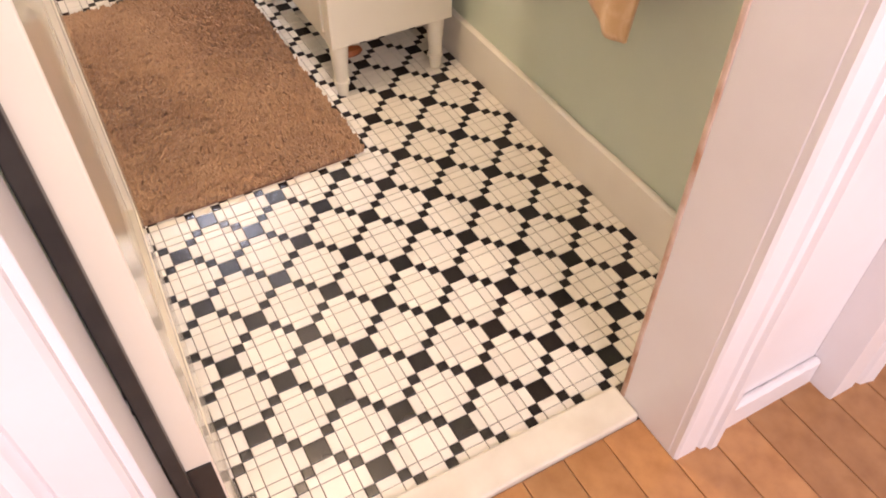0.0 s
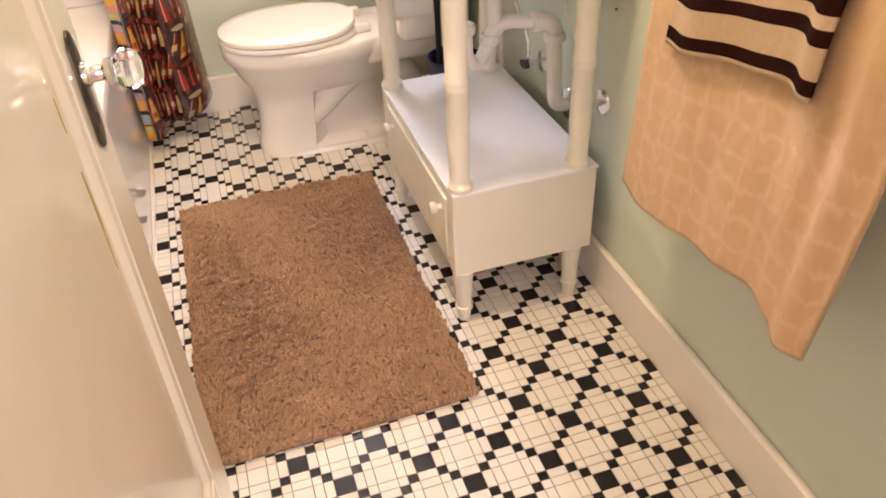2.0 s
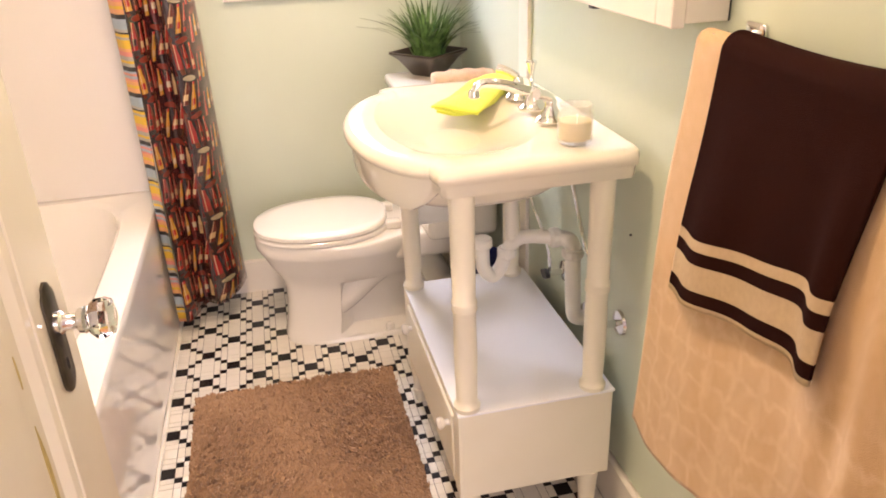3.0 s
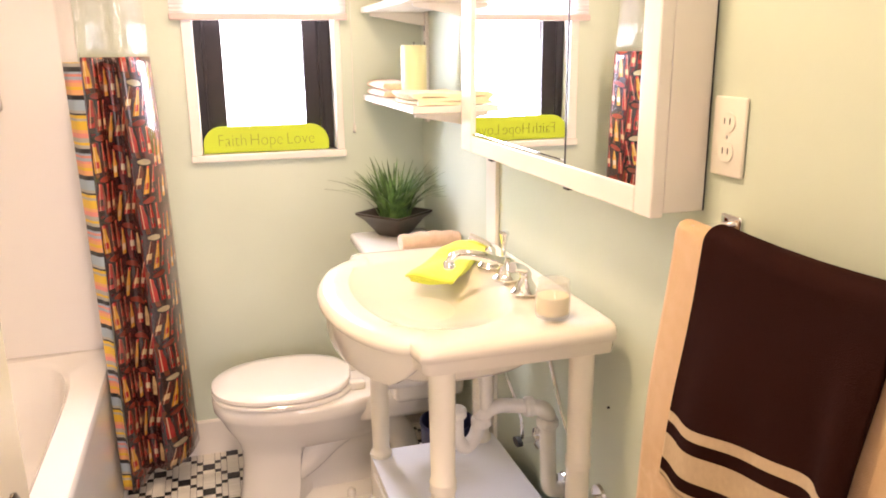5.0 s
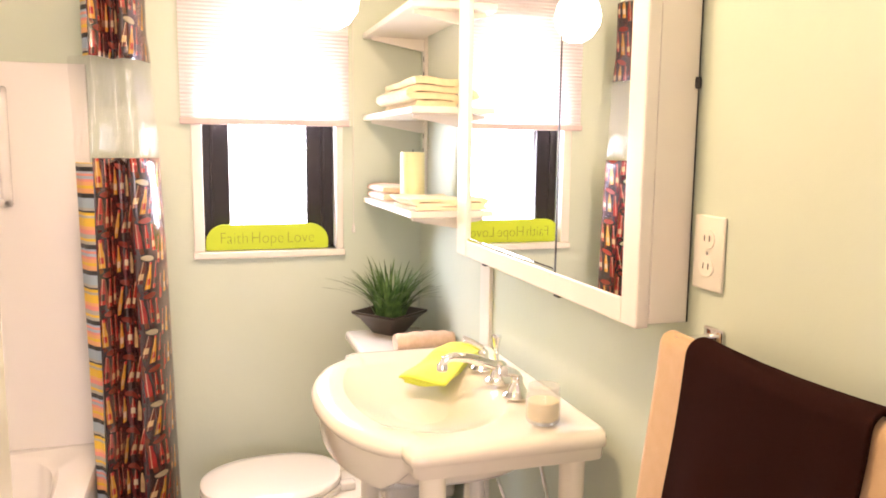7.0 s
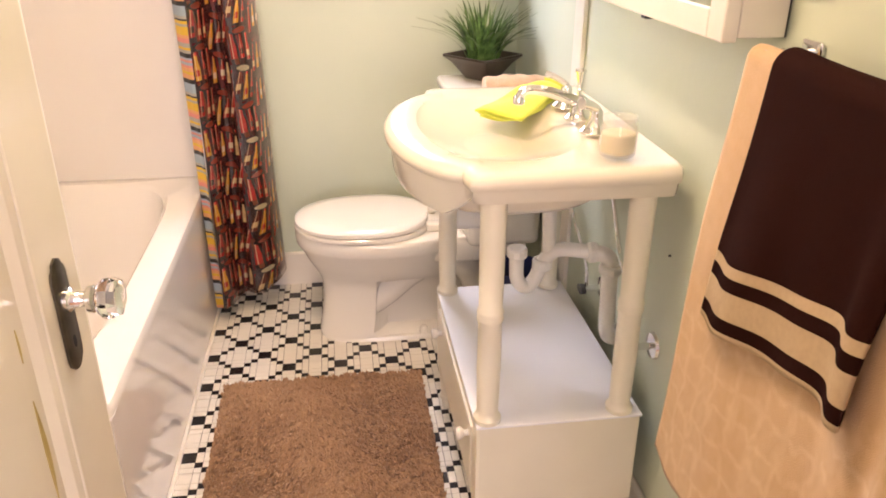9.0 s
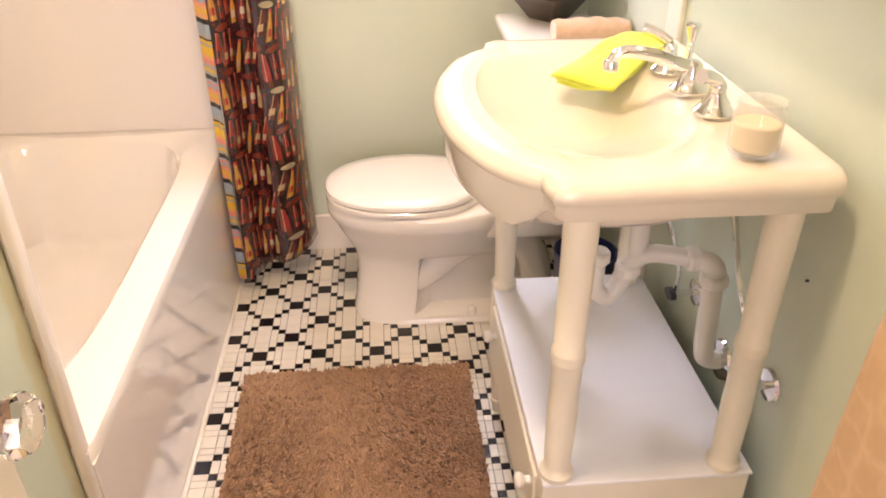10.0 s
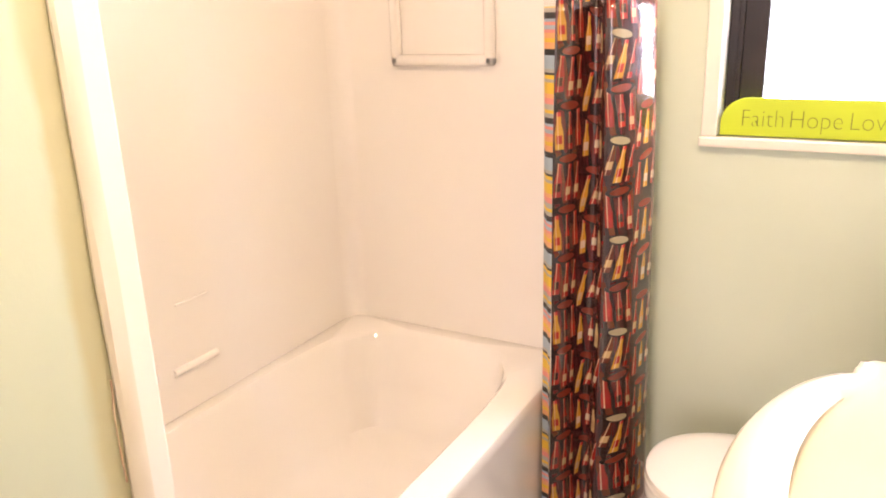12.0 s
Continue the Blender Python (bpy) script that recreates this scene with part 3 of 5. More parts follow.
structure(board("baseboard_hall", DOOR[1] + 0.086, 0.024, NEAR - 0.132, NEAR - 0.1155, -0.004, 0.065, HALLP, 14, "x"), "low white hall baseboard with chipped paint")
bm = bmesh.new()
prof = [(0, 0), (0, 0.055), (0.02, 0.062), (0.55, 0.062), (0.62, 0.052), (0.70, 0.066), (0.95, 0.072), (1, 0.064), (1, 0)]
rings(bm, [[Vector((0.026 + s * 0.11, NEAR - 0.1155 - d, z)) for s, d in prof] for z in (0, 0.7, 1.4, 2.1)])
structure(part("trim_casing_hall", bm, HALLP, smooth=True), "white moulded casing of a neighbouring hall doorway")

# ---- window ----
wx0, wx1, wz0, wz1 = WIN
window = thing("window_1", "white framed window with dark brown sash, half covered by a shade", "window", kind="structure")
for nm, a in (("window_frame", (wx0 - 0.033, wx0 + 0.002, FAR - 0.014, FAR + 0.06, wz0, wz1)), ("window_frame", (wx1 - 0.002, wx1 + 0.022, FAR - 0.014, FAR + 0.06, wz0, wz1)), ("window_frame", (wx0 - 0.033, wx1 + 0.022, FAR - 0.014, FAR + 0.06, wz1, wz1 + 0.05))):
    part(nm, bbox(*a, 0.003), WHITE, window)
part("window_sill", bbox(wx0 - 0.036, wx1 + 0.026, FAR - 0.024, FAR + 0.10, wz0 - 0.024, wz0, 0.004), WHITE, window, "white painted sill")
for a in ((wx0 + 0.002, wx0 + 0.088), (wx1 - 0.096, wx1 - 0.002)):
    bm = bbox(a[0], a[1], FAR + 0.062, FAR + 0.10, wz0, wz1, 0.003)
    box(bm, a[0] + 0.022 if a[0] < -0.5 else a[0] + 0.05, a[0] + 0.034 if a[0] < -0.5 else a[0] + 0.062, FAR + 0.054, FAR + 0.07, wz0, wz1, 0.002)
    part("sash_stile", bm, SASH, window, "dark brown window stile")
part("sash_rail", bbox(wx0 + 0.088, wx1 - 0.096, FAR + 0.064, FAR + 0.10, wz0, wz0 + 0.05, 0.003), SASH, window)
pane = part("pane", bbox(wx0 + 0.088, wx1 - 0.096, FAR + 0.078, FAR + 0.082, wz0 + 0.05, wz1), PANE, window, "clear glass pane")
pane.visible_shadow = False
structure(part("backdrop", bbox(-1.7, 0.6, FAR + 0.75, FAR + 0.76, 0.1, 2.6), OUTSIDE), "overexposed daylight outside the window")


def shade():
    """Pleated cellular shade with a bottom rail."""
    x0, x1, zb, zt = -0.814, -0.264, 1.517, 1.97
    top = thing("window_shade", "white pleated fabric shade half lowered over the window", "blind")
    n = 72
    bm = bmesh.new()
    loops = []
    for k in range(n + 1):
        z = zb + (zt - zb) * k / n
        d = 0.0028 if k % 2 else 0.0
        loops.append([Vector((x, FAR - 0.022 - d, z)) for x in (x0, (x0 + x1) / 2, x1)])
    part("pleats", rings(bm, loops, False, False, around=False), SHADE, top)
    part("bottom_rail", bbox(x0 - 0.003, x1 + 0.003, FAR - 0.036, FAR - 0.016, zb - 0.021, zb, 0.004), RAILP, top, "pinkish white shade rail")
    part("head_rail", bbox(x0, x1, FAR - 0.04, FAR - 0.001, zt, zt + 0.035, 0.004), WHITE, top)
    bm = tube([(-0.245, FAR - 0.006, 1.9), (-0.246, FAR - 0.006, 1.16)], 0.0012, 6)
    part("pull_cord", bm, PVC, top)
    part("cord_tassel", lathe([(0.002, 0.03), (0.005, 0.02), (0.006, 0.0), (0.003, -0.004)], (-0.246, FAR - 0.008, 1.13), seg=10), PVC, top)


shade()


def lettering(name, text, size, m, material, parent, extrude=0.0006, bold=0.0):
    cu = bpy.data.curves.new(name, "FONT")
    cu.body, cu.size, cu.extrude, cu.offset = text, size, extrude, bold
    cu.align_x = "CENTER"
    tmp = bpy.data.objects.new(name, cu)
    scene.collection.objects.link(tmp)
    bpy.context.view_layer.update()
    me = bpy.data.meshes.new_from_object(tmp.evaluated_get(bpy.context.evaluated_depsgraph_get()))
    bpy.data.objects.remove(tmp)
    ob = new(name, me)
    me.materials.clear()
    me.materials.append(material)
    ob.parent, ob.matrix_local = parent, m
    return ob


def green_sign():
    top = thing("sign_board", "lime green painted board with rounded top, hand lettered Faith Hope Love", "sign")
    x0, x1, z0, z1, y = -0.747, -0.334, wz0 + 0.001, wz0 + 0.088, FAR + 0.012
    r = 0.06
    outline = [(x0, z0), (x1, z0)]
    outline += [(x1 - r + r * math.cos(a), z1 - r + r * math.sin(a)) for a in np.linspace(0, math.pi / 2, 9)]
    outline += [(x0 + r + r * math.cos(a), z1 - r + r * math.sin(a)) for a in np.linspace(math.pi / 2, math.pi, 9)]
    bm = rings(bmesh.new(), [[Vector((x, yy, z)) for x, z in outline] for yy in (y, y + 0.012)])
    part("board", bm, LIME, top)
    m = pose((x0 + x1) / 2, y - 0.0012, z0 + 0.022, 90, 0, 0) @ Matrix.Diagonal((0.86, 1, 1, 1))
    words = [lettering("word", w, 0.058, Matrix(), INK, top, bold=-0.0015) for w in ("Faith", "Hope", "Love")]
    spans = [(min(v.co.x for v in w.data.vertices), max(v.co.x for v in w.data.vertices)) for w in words]
    gap = 0.018
    at = -(sum(b - a for a, b in spans) + gap * (len(spans) - 1)) / 2
    for w, (a, b) in zip(words, spans):
        w.matrix_local = m @ pose(at - a, 0, 0)
        at += b - a + gap


green_sign()


# ---- bathtub, surround ----
def bathtub():
    tub = thing("bathtub", "glossy white alcove bathtub with a flat apron", "bathtub")
    x0, x1, y0, y1, h = LEFT + 0.004, APRON, TUB0 + 0.002, FAR - 0.004, 0.445
    bm = bmesh.new()
    # apron with rounded top edge, then rim, then basin
    part("apron", bbox(x1 - 0.03, x1, y0, y1, 0.0, h - 0.03), TUBW, tub, "white glossy apron panel")
    n = 56
    def rect(xa, xb, ya, yb, z, p):
        cx, cy, a, b = (xa + xb) / 2, (ya + yb) / 2, (xb - xa) / 2, (yb - ya) / 2
        out = []
        for k in range(n):
            t = 2 * math.pi * (k + 0.5) / n
            c, s = math.cos(t), math.sin(t)
            out.append(Vector((cx + a * math.copysign(abs(c) ** (2 / p), c), cy + b * math.copysign(abs(s) ** (2 / p), s), z)))
        return out
    loops = [rect(x0, x1, y0, y1, h - 0.03, 60), rect(x0, x1, y0, y1, h - 0.012, 60), rect(x0 + 0.004, x1 - 0.004, y0 + 0.004, y1 - 0.004, h - 0.003, 50), rect(x0 + 0.012, x1 - 0.012, y0 + 0.012, y1 - 0.012, h, 40)]
    loops += [rect(x0 + 0.045, x1 - 0.085, y0 + 0.06, y1 - 0.055, h, 4.6), rect(x0 + 0.058, x1 - 0.098, y0 + 0.075, y1 - 0.07, h - 0.014, 4.4)]
    loops += [rect(x0 + 0.085, x1 - 0.12, y0 + 0.13, y1 - 0.12, h - 0.16, 5), rect(x0 + 0.11, x1 - 0.14, y0 + 0.19, y1 - 0.15, h - 0.29, 5), rect(x0 + 0.16, x1 - 0.19, y0 + 0.26, y1 - 0.2, h - 0.335, 4.5), rect(x0 + 0.26, x1 - 0.28, y0 + 0.4, y1 - 0.35, h - 0.345, 3)]
    rings(bm, loops, close_first=False)
    part("basin", bm, TUBW, tub, smooth=True)
    return tub


bathtub()


def surround():
    top = thing("tub_surround", "white moulded shower surround panels with a recessed shelf", "shower wall", kind="structure")
    z0, z1 = 0.4435, 1.675
    part("back_panel", bbox(LEFT + 0.001, LEFT + 0.014, TUB0 + 0.014, FAR - 0.016, z0, z1, 0.004), SURR, top)
    part("end_panel", bbox(LEFT + 0.015, APRON + 0.0, FAR - 0.015, FAR - 0.001, z0, z1, 0.004), SURR, top)
    part("end_panel", bbox(LEFT + 0.015, APRON - 0.004, TUB0 - 0.0215, TUB0 + 0.013, z0, z1, 0.004), SURR, top)
    part("end_flange", bbox(LEFT + 0.015, APRON - 0.003, TUB0 - 0.0215, TUB0 + 0.0015, 0.0, z0 - 0.0005), SURR, top)
    # soft cove in the back corner
    bm = bmesh.new()
    r = 0.05
    cx, cy = LEFT + 0.014 + r, FAR - 0.015 - r
    arc = [(cx - r * math.cos(a), cy + r * math.sin(a)) for a in np.linspace(0, math.pi / 2, 9)]
    rings(bm, [[Vector((x, y, z)) for x, y in arc + [(LEFT + 0.0145, FAR - 0.0155)]] for z in (z0, z1 - 0.004)])
    part("corner_cove", bm, SURR, top, smooth=True)
    # framed caddy shelf on the end panel
    bm = bmesh.new()
    xa, xb, za, zb, y = -1.63, -1.312, 1.232, 1.60, FAR - 0.015
    for a in ((xa, xb, za, za + 0.03), (xa, xb, zb - 0.03, zb), (xa, xa + 0.03, za, zb), (xb - 0.03, xb, za, zb)):
        box(bm, a[0], a[1], y - 0.026, y, a[2], a[3], 0.010, 3)
    part("caddy_frame", bm, SURR, top, "moulded white soap caddy", smooth=True)
    part("grab_ledge", bbox(LEFT + 0.0145, LEFT + 0.019, 0.83, 0.935, 0.722, 0.729, 0.003, 2), SURR, top, smooth=True)
    bm = bmesh.new()
    rings(bm, [[Vector((LEFT + 0.0145 + 0.012 * math.sin(a), y, 0.560 + 0.010 * math.cos(a))) for a in np.linspace(0, math.pi, 9)] for y in (0.80, 0.94)])
    part("soap_ridge", bm, SURR, top, smooth=True)


surround()


# ---- shower curtain ----
def curtain():
    top = thing("shower_curtain", "bunched vinyl shower curtain, dark bottle print and striped lining", "curtain")
    # plan of the gathered sheet, from the striped inner edge to the outer hem: (x, y, flare to the right low down)
    plan = [(-1.116, 1.345, 0.022), (-1.092, 1.300, 0.012), (-1.044, 1.270, -0.004)]
    outer = [(-1.044, 1.269, -0.004), (-1.020, 1.290, -0.002), (-1.003, 1.345, 0.004), (-0.988, 1.358, 0.009), (-0.972, 1.325, 0.018), (-0.951, 1.322, 0.025), (-0.934, 1.345, 0.031), (-0.917, 1.385, 0.036), (-0.902, 1.440, 0.039)]

    def strip(name, pts, z0, z1, material, nv, label="", lowlift=0.0):
        path = smooth_path([(x, y, f) for x, y, f in pts], 6)
        L = [0.0]
        for a, b in zip(path, path[1:]):
            L.append(L[-1] + math.hypot(b.x - a.x, b.y - a.y))
        n = len(path) - 1

        def fn(s, t):
            p = path[round(s * n)]
            lift = lowlift * s * (1 - t)
            z = z0 + (z1 - z0) * t + lift
            fl = max(0.0, (1.75 - z) / 1.5)
            wav = 0.0035 * math.sin(z * 4 + s * 9) * fl
            return (p.x + p.z * 1.4 * fl ** 0.6 + wav, p.y - 0.012 * fl * fl * (1 - s) + wav, z)

        bm = sheet(fn, n, nv, lambda s, t: (L[round(s * n)] * 1.0, z0 + (z1 - z0) * t))
        ob = part(name, bm, material, top, label, smooth=True)
        return thicken(ob, 0.0012)

    strip("lining", plan, 0.055, 1.375, STRIPE, 40, "multicoloured striped lining", 0.0)
    strip("print_panel", outer, 0.060, 1.388, PRINT, 44, "glossy dark bottle print", 0.055)
    strip("clear_band", outer, 1.388, 1.675, VINYL, 10, "clear vinyl band")
    strip("clear_band", plan, 1.375, 1.675, VINYL, 10, "clear vinyl band")
    strip("print_top", outer, 1.675, 1.955, PRINT, 12, "glossy dark bottle print")
    strip("lining_top", [(-1.064, 1.305, 0.0), (-1.056, 1.285, 0.0), (-1.044, 1.270, -0.004)], 1.675, 1.955, STRIPE, 12, "multicoloured striped lining")
    rod = thing("curtain_rod", "chrome shower curtain rod across the tub alcove", "curtain rod")
    part("rod", tube([(-1.0, TUB0 - 0.0, 1.99), (-1.0, FAR - 0.002, 1.99)], 0.0125, 14), CHROME, rod, smooth=True)
    part("flange", lathe([(0.03, 0), (0.028, -0.008), (0.014, -0.016)], (-1.0, FAR - 0.002, 1.99), "y"), CHROME, rod)
    for x, y, f in plan[::2] + outer[::2]:
        pts = [(-1.0 + 0.02 * math.cos(a), y, 1.985 + 0.026 * math.sin(a)) for a in np.linspace(0, 2 * math.pi, 15)]
        part("curtain_ring", tube(pts, 0.0018, 6), CHROME, top)


curtain()


# ---- toilet ----
def toilet():
    t = thing("toilet", "white porcelain toilet with closed lid beside the vanity", "toilet")
    cy = 1.19
    bm = bmesh.new()
    L = []
    for z, xf, xb, hw, p in ((0.0, -0.724, -0.16, 0.112, 3.0), (0.02, -0.727, -0.16, 0.113, 3.0), (0.035, -0.722, -0.165, 0.110, 2.8), (0.09, -0.714, -0.18, 0.107, 2.6), (0.15, -0.709, -0.19, 0.106, 2.5), (0.20, -0.710, -0.20, 0.110, 2.4), (0.235, -0.721, -0.20, 0.122, 2.3), (0.265, -0.738, -0.20, 0.138, 2.25), (0.295, -0.755, -0.21, 0.153, 2.2), (0.325, -0.768, -0.22, 0.165, 2.2), (0.340, -0.778, -0.22, 0.173, 2.2), (0.352, -0.784, -0.22, 0.177, 2.2), (0.378, -0.786, -0.22, 0.178, 2.2), (0.388, -0.783, -0.222, 0.175, 2.2), (0.392, -0.776, -0.225, 0.169, 2.2)):
        cx = -0.50
        ring = oval(cx, cy, z, cx - xf, xb - cx, hw, 96, p)
        if z < 0.24:
            # the side behind the front plinth is recessed
            k = 0.60 * min(1.0, max(0.0, (z - 0.015) / 0.02)) * min(1.0, (0.24 - z) / 0.06)
            for q in ring:
                f = min(1.0, max(0.0, (q.x + 0.535) / 0.012))
                q.y = cy + (q.y - cy) * (1 - k * f)
        L.append([Vector((q.x, q.y, q.z * 0.965)) for q in ring])
    part("bowl", rings(bm, L), PORC, t, smooth=True)
    # trapway swelling on the sides
    for s in (-1, 1):
        path = smooth_path([(-0.58, cy + s * 0.040, 0.10), (-0.51, cy + s * 0.056, 0.155), (-0.43, cy + s * 0.062, 0.225), (-0.35, cy + s * 0.066, 0.265), (-0.27, cy + s * 0.066, 0.26), (-0.21, cy + s * 0.062, 0.19), (-0.19, cy + s * 0.06, 0.06)], 5)
        part("trapway", tube(path, 0.046, 18), PORC, t, smooth=True)
        part("bolt_cap", lathe([(0.014, 0.02), (0.014, 0.034), (0.010, 0.043), (0.003, 0.046)], (-0.385, cy + s * 0.098, 0), seg=12), PORC, t, smooth=True)
    # foot flange
    bm = rings(bmesh.new(), [oval(-0.45, cy, z, a, 0.29, w, 40, 3.4) for z, a, w in ((0.0, 0.270, 0.118), (0.010, 0.270, 0.118), (0.018, 0.262, 0.112))])
    part("foot", bm, PORC, t, smooth=True)
    # shelf between bowl and tank
    part("deck", bbox(-0.36, -0.06, cy - 0.15, cy + 0.15, 0.29, 0.377, 0.02, 3), PORC, t, smooth=True)
    bm = bmesh.new()
    cx = -0.55
    loops = [oval(cx, cy, z, a, 0.20, w, 48, 2.25) for z, a, w in ((0.3800, 0.232, 0.172), (0.3825, 0.236, 0.176), (0.3915, 0.236, 0.176), (0.3955, 0.232, 0.172))]
    part("seat", rings(bm, loops), PORC, t, "white seat", smooth=True)
    bm = bmesh.new()
    loops = [oval(cx, cy, z, a, 0.19, w, 48, 2.25) for z, a, w in ((0.3980, 0.231, 0.171), (0.4005, 0.235, 0.175), (0.4105, 0.234, 0.174), (0.4170, 0.224, 0.164), (0.4205, 0.18, 0.132), (0.4220, 0.10, 0.08))]
    part("lid", rings(bm, loops), PORC, t, "white closed lid", smooth=True)
    for s in (-1, 1):
        part("hinge", bbox(-0.375, -0.325, cy + s * 0.075 - 0.018, cy + s * 0.075 + 0.018, 0.376, 0.405, 0.008, 3), PORC, t, smooth=True)
    part("tank", bbox(-0.265, -0.045, 0.955, 1.425, 0.378, 0.762, 0.022, 4), PORC, t, smooth=True)
    part("tank_lid", bbox(-0.298, -0.03, 0.94, 1.44, 0.763, 0.80, 0.013, 4), PORC, t, "white tank lid", smooth=True)

toilet()


# ---- vanity ----
VY0, VY1, VX0, VX1 = 0.116, 0.722, -0.388, -0.045


def turned_leg(x, y, parent):
    post = part("post", lathe([(0.0225, 0.371), (0.027, 0.374), (0.028, 0.384), (0.0225, 0.391), (0.0215, 0.40), (0.0235, 0.50), (0.0225, 0.601), (0.0248, 0.605), (0.0258, 0.610), (0.0236, 0.616), (0.0258, 0.622), (0.0248, 0.627), (0.0225, 0.631), (0.0235, 0.72), (0.0245, 0.853)], (x, y, 0), seg=22), VANP, parent, smooth=True)
    foot = part("leg", lathe([(0.012, 0.0), (0.014, 0.004), (0.0165, 0.03), (0.0165, 0.034), (0.021, 0.037), (0.021, 0.045), (0.0175, 0.048), (0.019, 0.075), (0.0235, 0.135), (0.025, 0.153)], (x, y, 0), seg=20), VANP, parent, smooth=True)


def vanity():
    v = thing("vanity_stand", "cream painted wooden washstand with turned legs, open shelf and drawer box", "vanity")
    part("side_panel", bbox(VX0 + 0.004, VX1 - 0.004, VY0, VY0 + 0.018, 0.152, 0.366, 0.002), VANP, v)
    part("side_panel", bbox(VX0 + 0.004, VX1 - 0.004, VY1 - 0.018, VY1, 0.152, 0.366, 0.002), VANP, v)
    part("back_panel", bbox(VX1 - 0.018, VX1, VY0 + 0.018, VY1 - 0.018, 0.152, 0.366, 0.002), VANP, v)
    part("bottom", bbox(VX0 + 0.02, VX1 - 0.018, VY0 + 0.018, VY1 - 0.018, 0.158, 0.17), VANP, v)
    part("shelf", bbox(VX0 - 0.002, VX1, VY0 - 0.002, VY1 + 0.002, 0.3665, 0.3725, 0.002), LAMIN, v, "white laminate shelf")
    for y in (VY0 + 0.001, VY1 - 0.045):
        part("corner_block", bbox(VX0 - 0.001, VX0 + 0.045, y, y + 0.044, 0.150, 0.3655, 0.003), VANP, v)
    part("front_rail", bbox(VX0 + 0.001, VX0 + 0.02, VY0 + 0.046, VY1 - 0.046, 0.340, 0.366, 0.002), VANP, v)
    part("front_rail", bbox(VX0 + 0.001, VX0 + 0.02, VY0 + 0.046, VY1 - 0.046, 0.152, 0.172, 0.002), VANP, v)
    d = part("drawer", bbox(VX0 - 0.004, VX0 + 0.016, VY0 + 0.05, VY1 - 0.05, 0.175, 0.337, 0.003), VANP, v)
    for y in (VY0 + 0.080, VY1 - 0.115):
        part("knob", lathe([(0.007, 0.0), (0.006, -0.008), (0.013, -0.014), (0.0145, -0.020), (0.011, -0.026), (0.004, -0.028)], (VX0 - 0.004, y, 0.300), "x", 16), PORC, d, "white round knob", smooth=True)
    for x in (-0.364, -0.088):
        for y in (0.138, 0.698):
            turned_leg(x, y, v)


vanity()


def paper_roll():
    h = thing("toilet_paper_holder", "chrome holder with a white paper roll on the washstand's post", "paper holder")
    y, z = 0.760, 0.572
    part("arm", tube(smooth_path([(-0.364, 0.722, z), (-0.362, 0.748, z), (-0.350, y, z), (-0.30, y, z), (-0.225, y, z)], 5), 0.006, 10), CHROME, h, smooth=True)
    part("core_end", lathe([(0.0185, 0.0), (0.018, -0.004), (0.010, -0.005), (0.003, -0.005)], (-0.334, y, z), "x", 18), BLACK, h, "dark core of the roll", smooth=True)
    part("finial", lathe([(0.003, -0.008), (0.006, -0.006), (0.0075, 0.0), (0.006, 0.006), (0.003, 0.008)], (-0.350, y - 0.004, z), "x", 16), CHROME, h, "chrome ball end", smooth=True)
    part("roll", lathe([(0.019, 0.0), (0.040, 0.0), (0.042, 0.004), (0.042, 0.096), (0.040, 0.10), (0.019, 0.10)], (-0.335, y, z), "x", 28), PVC, h, "white paper roll", smooth=True)


paper_roll()


def sink_outline(inset, bow, y0=0.098, y1=0.786, xb=-0.028, xf=-0.418, n=30):
    """Plan of the basin top: a rectangle with a bowed front between two shoulders; third number: share of the bow."""
    x0, ya, yb = xf + inset, y0 + inset, y1 - inset
    r = max(0.020 - inset * 0.4, 0.006)
    pts = []

    def corner(cx, cy, a0):
        for k in range(5):
            a = a0 + math.pi / 2 * k / 4
            pts.append((cx + r * math.cos(a), cy + r * math.sin(a), 0.0))

    xb2 = xb - inset * 0.3
    corner(xb2 - r, ya + r, -math.pi / 2)
    corner(xb2 - r, yb - r, 0)
    corner(x0 + r, yb - r, math.pi / 2)
    cy, half = (ya + yb) / 2, (yb - ya) / 2 - 0.050
    for k in range(n + 1):
        a = math.pi * k / n
        f = max(math.sin(a), 0.0)
        pts.append((x0 - bow * f ** 1.25, cy + half * math.cos(a), min(1.0, 2.1 * f)))
    corner(x0 + r, ya + r, math.pi)
    return pts


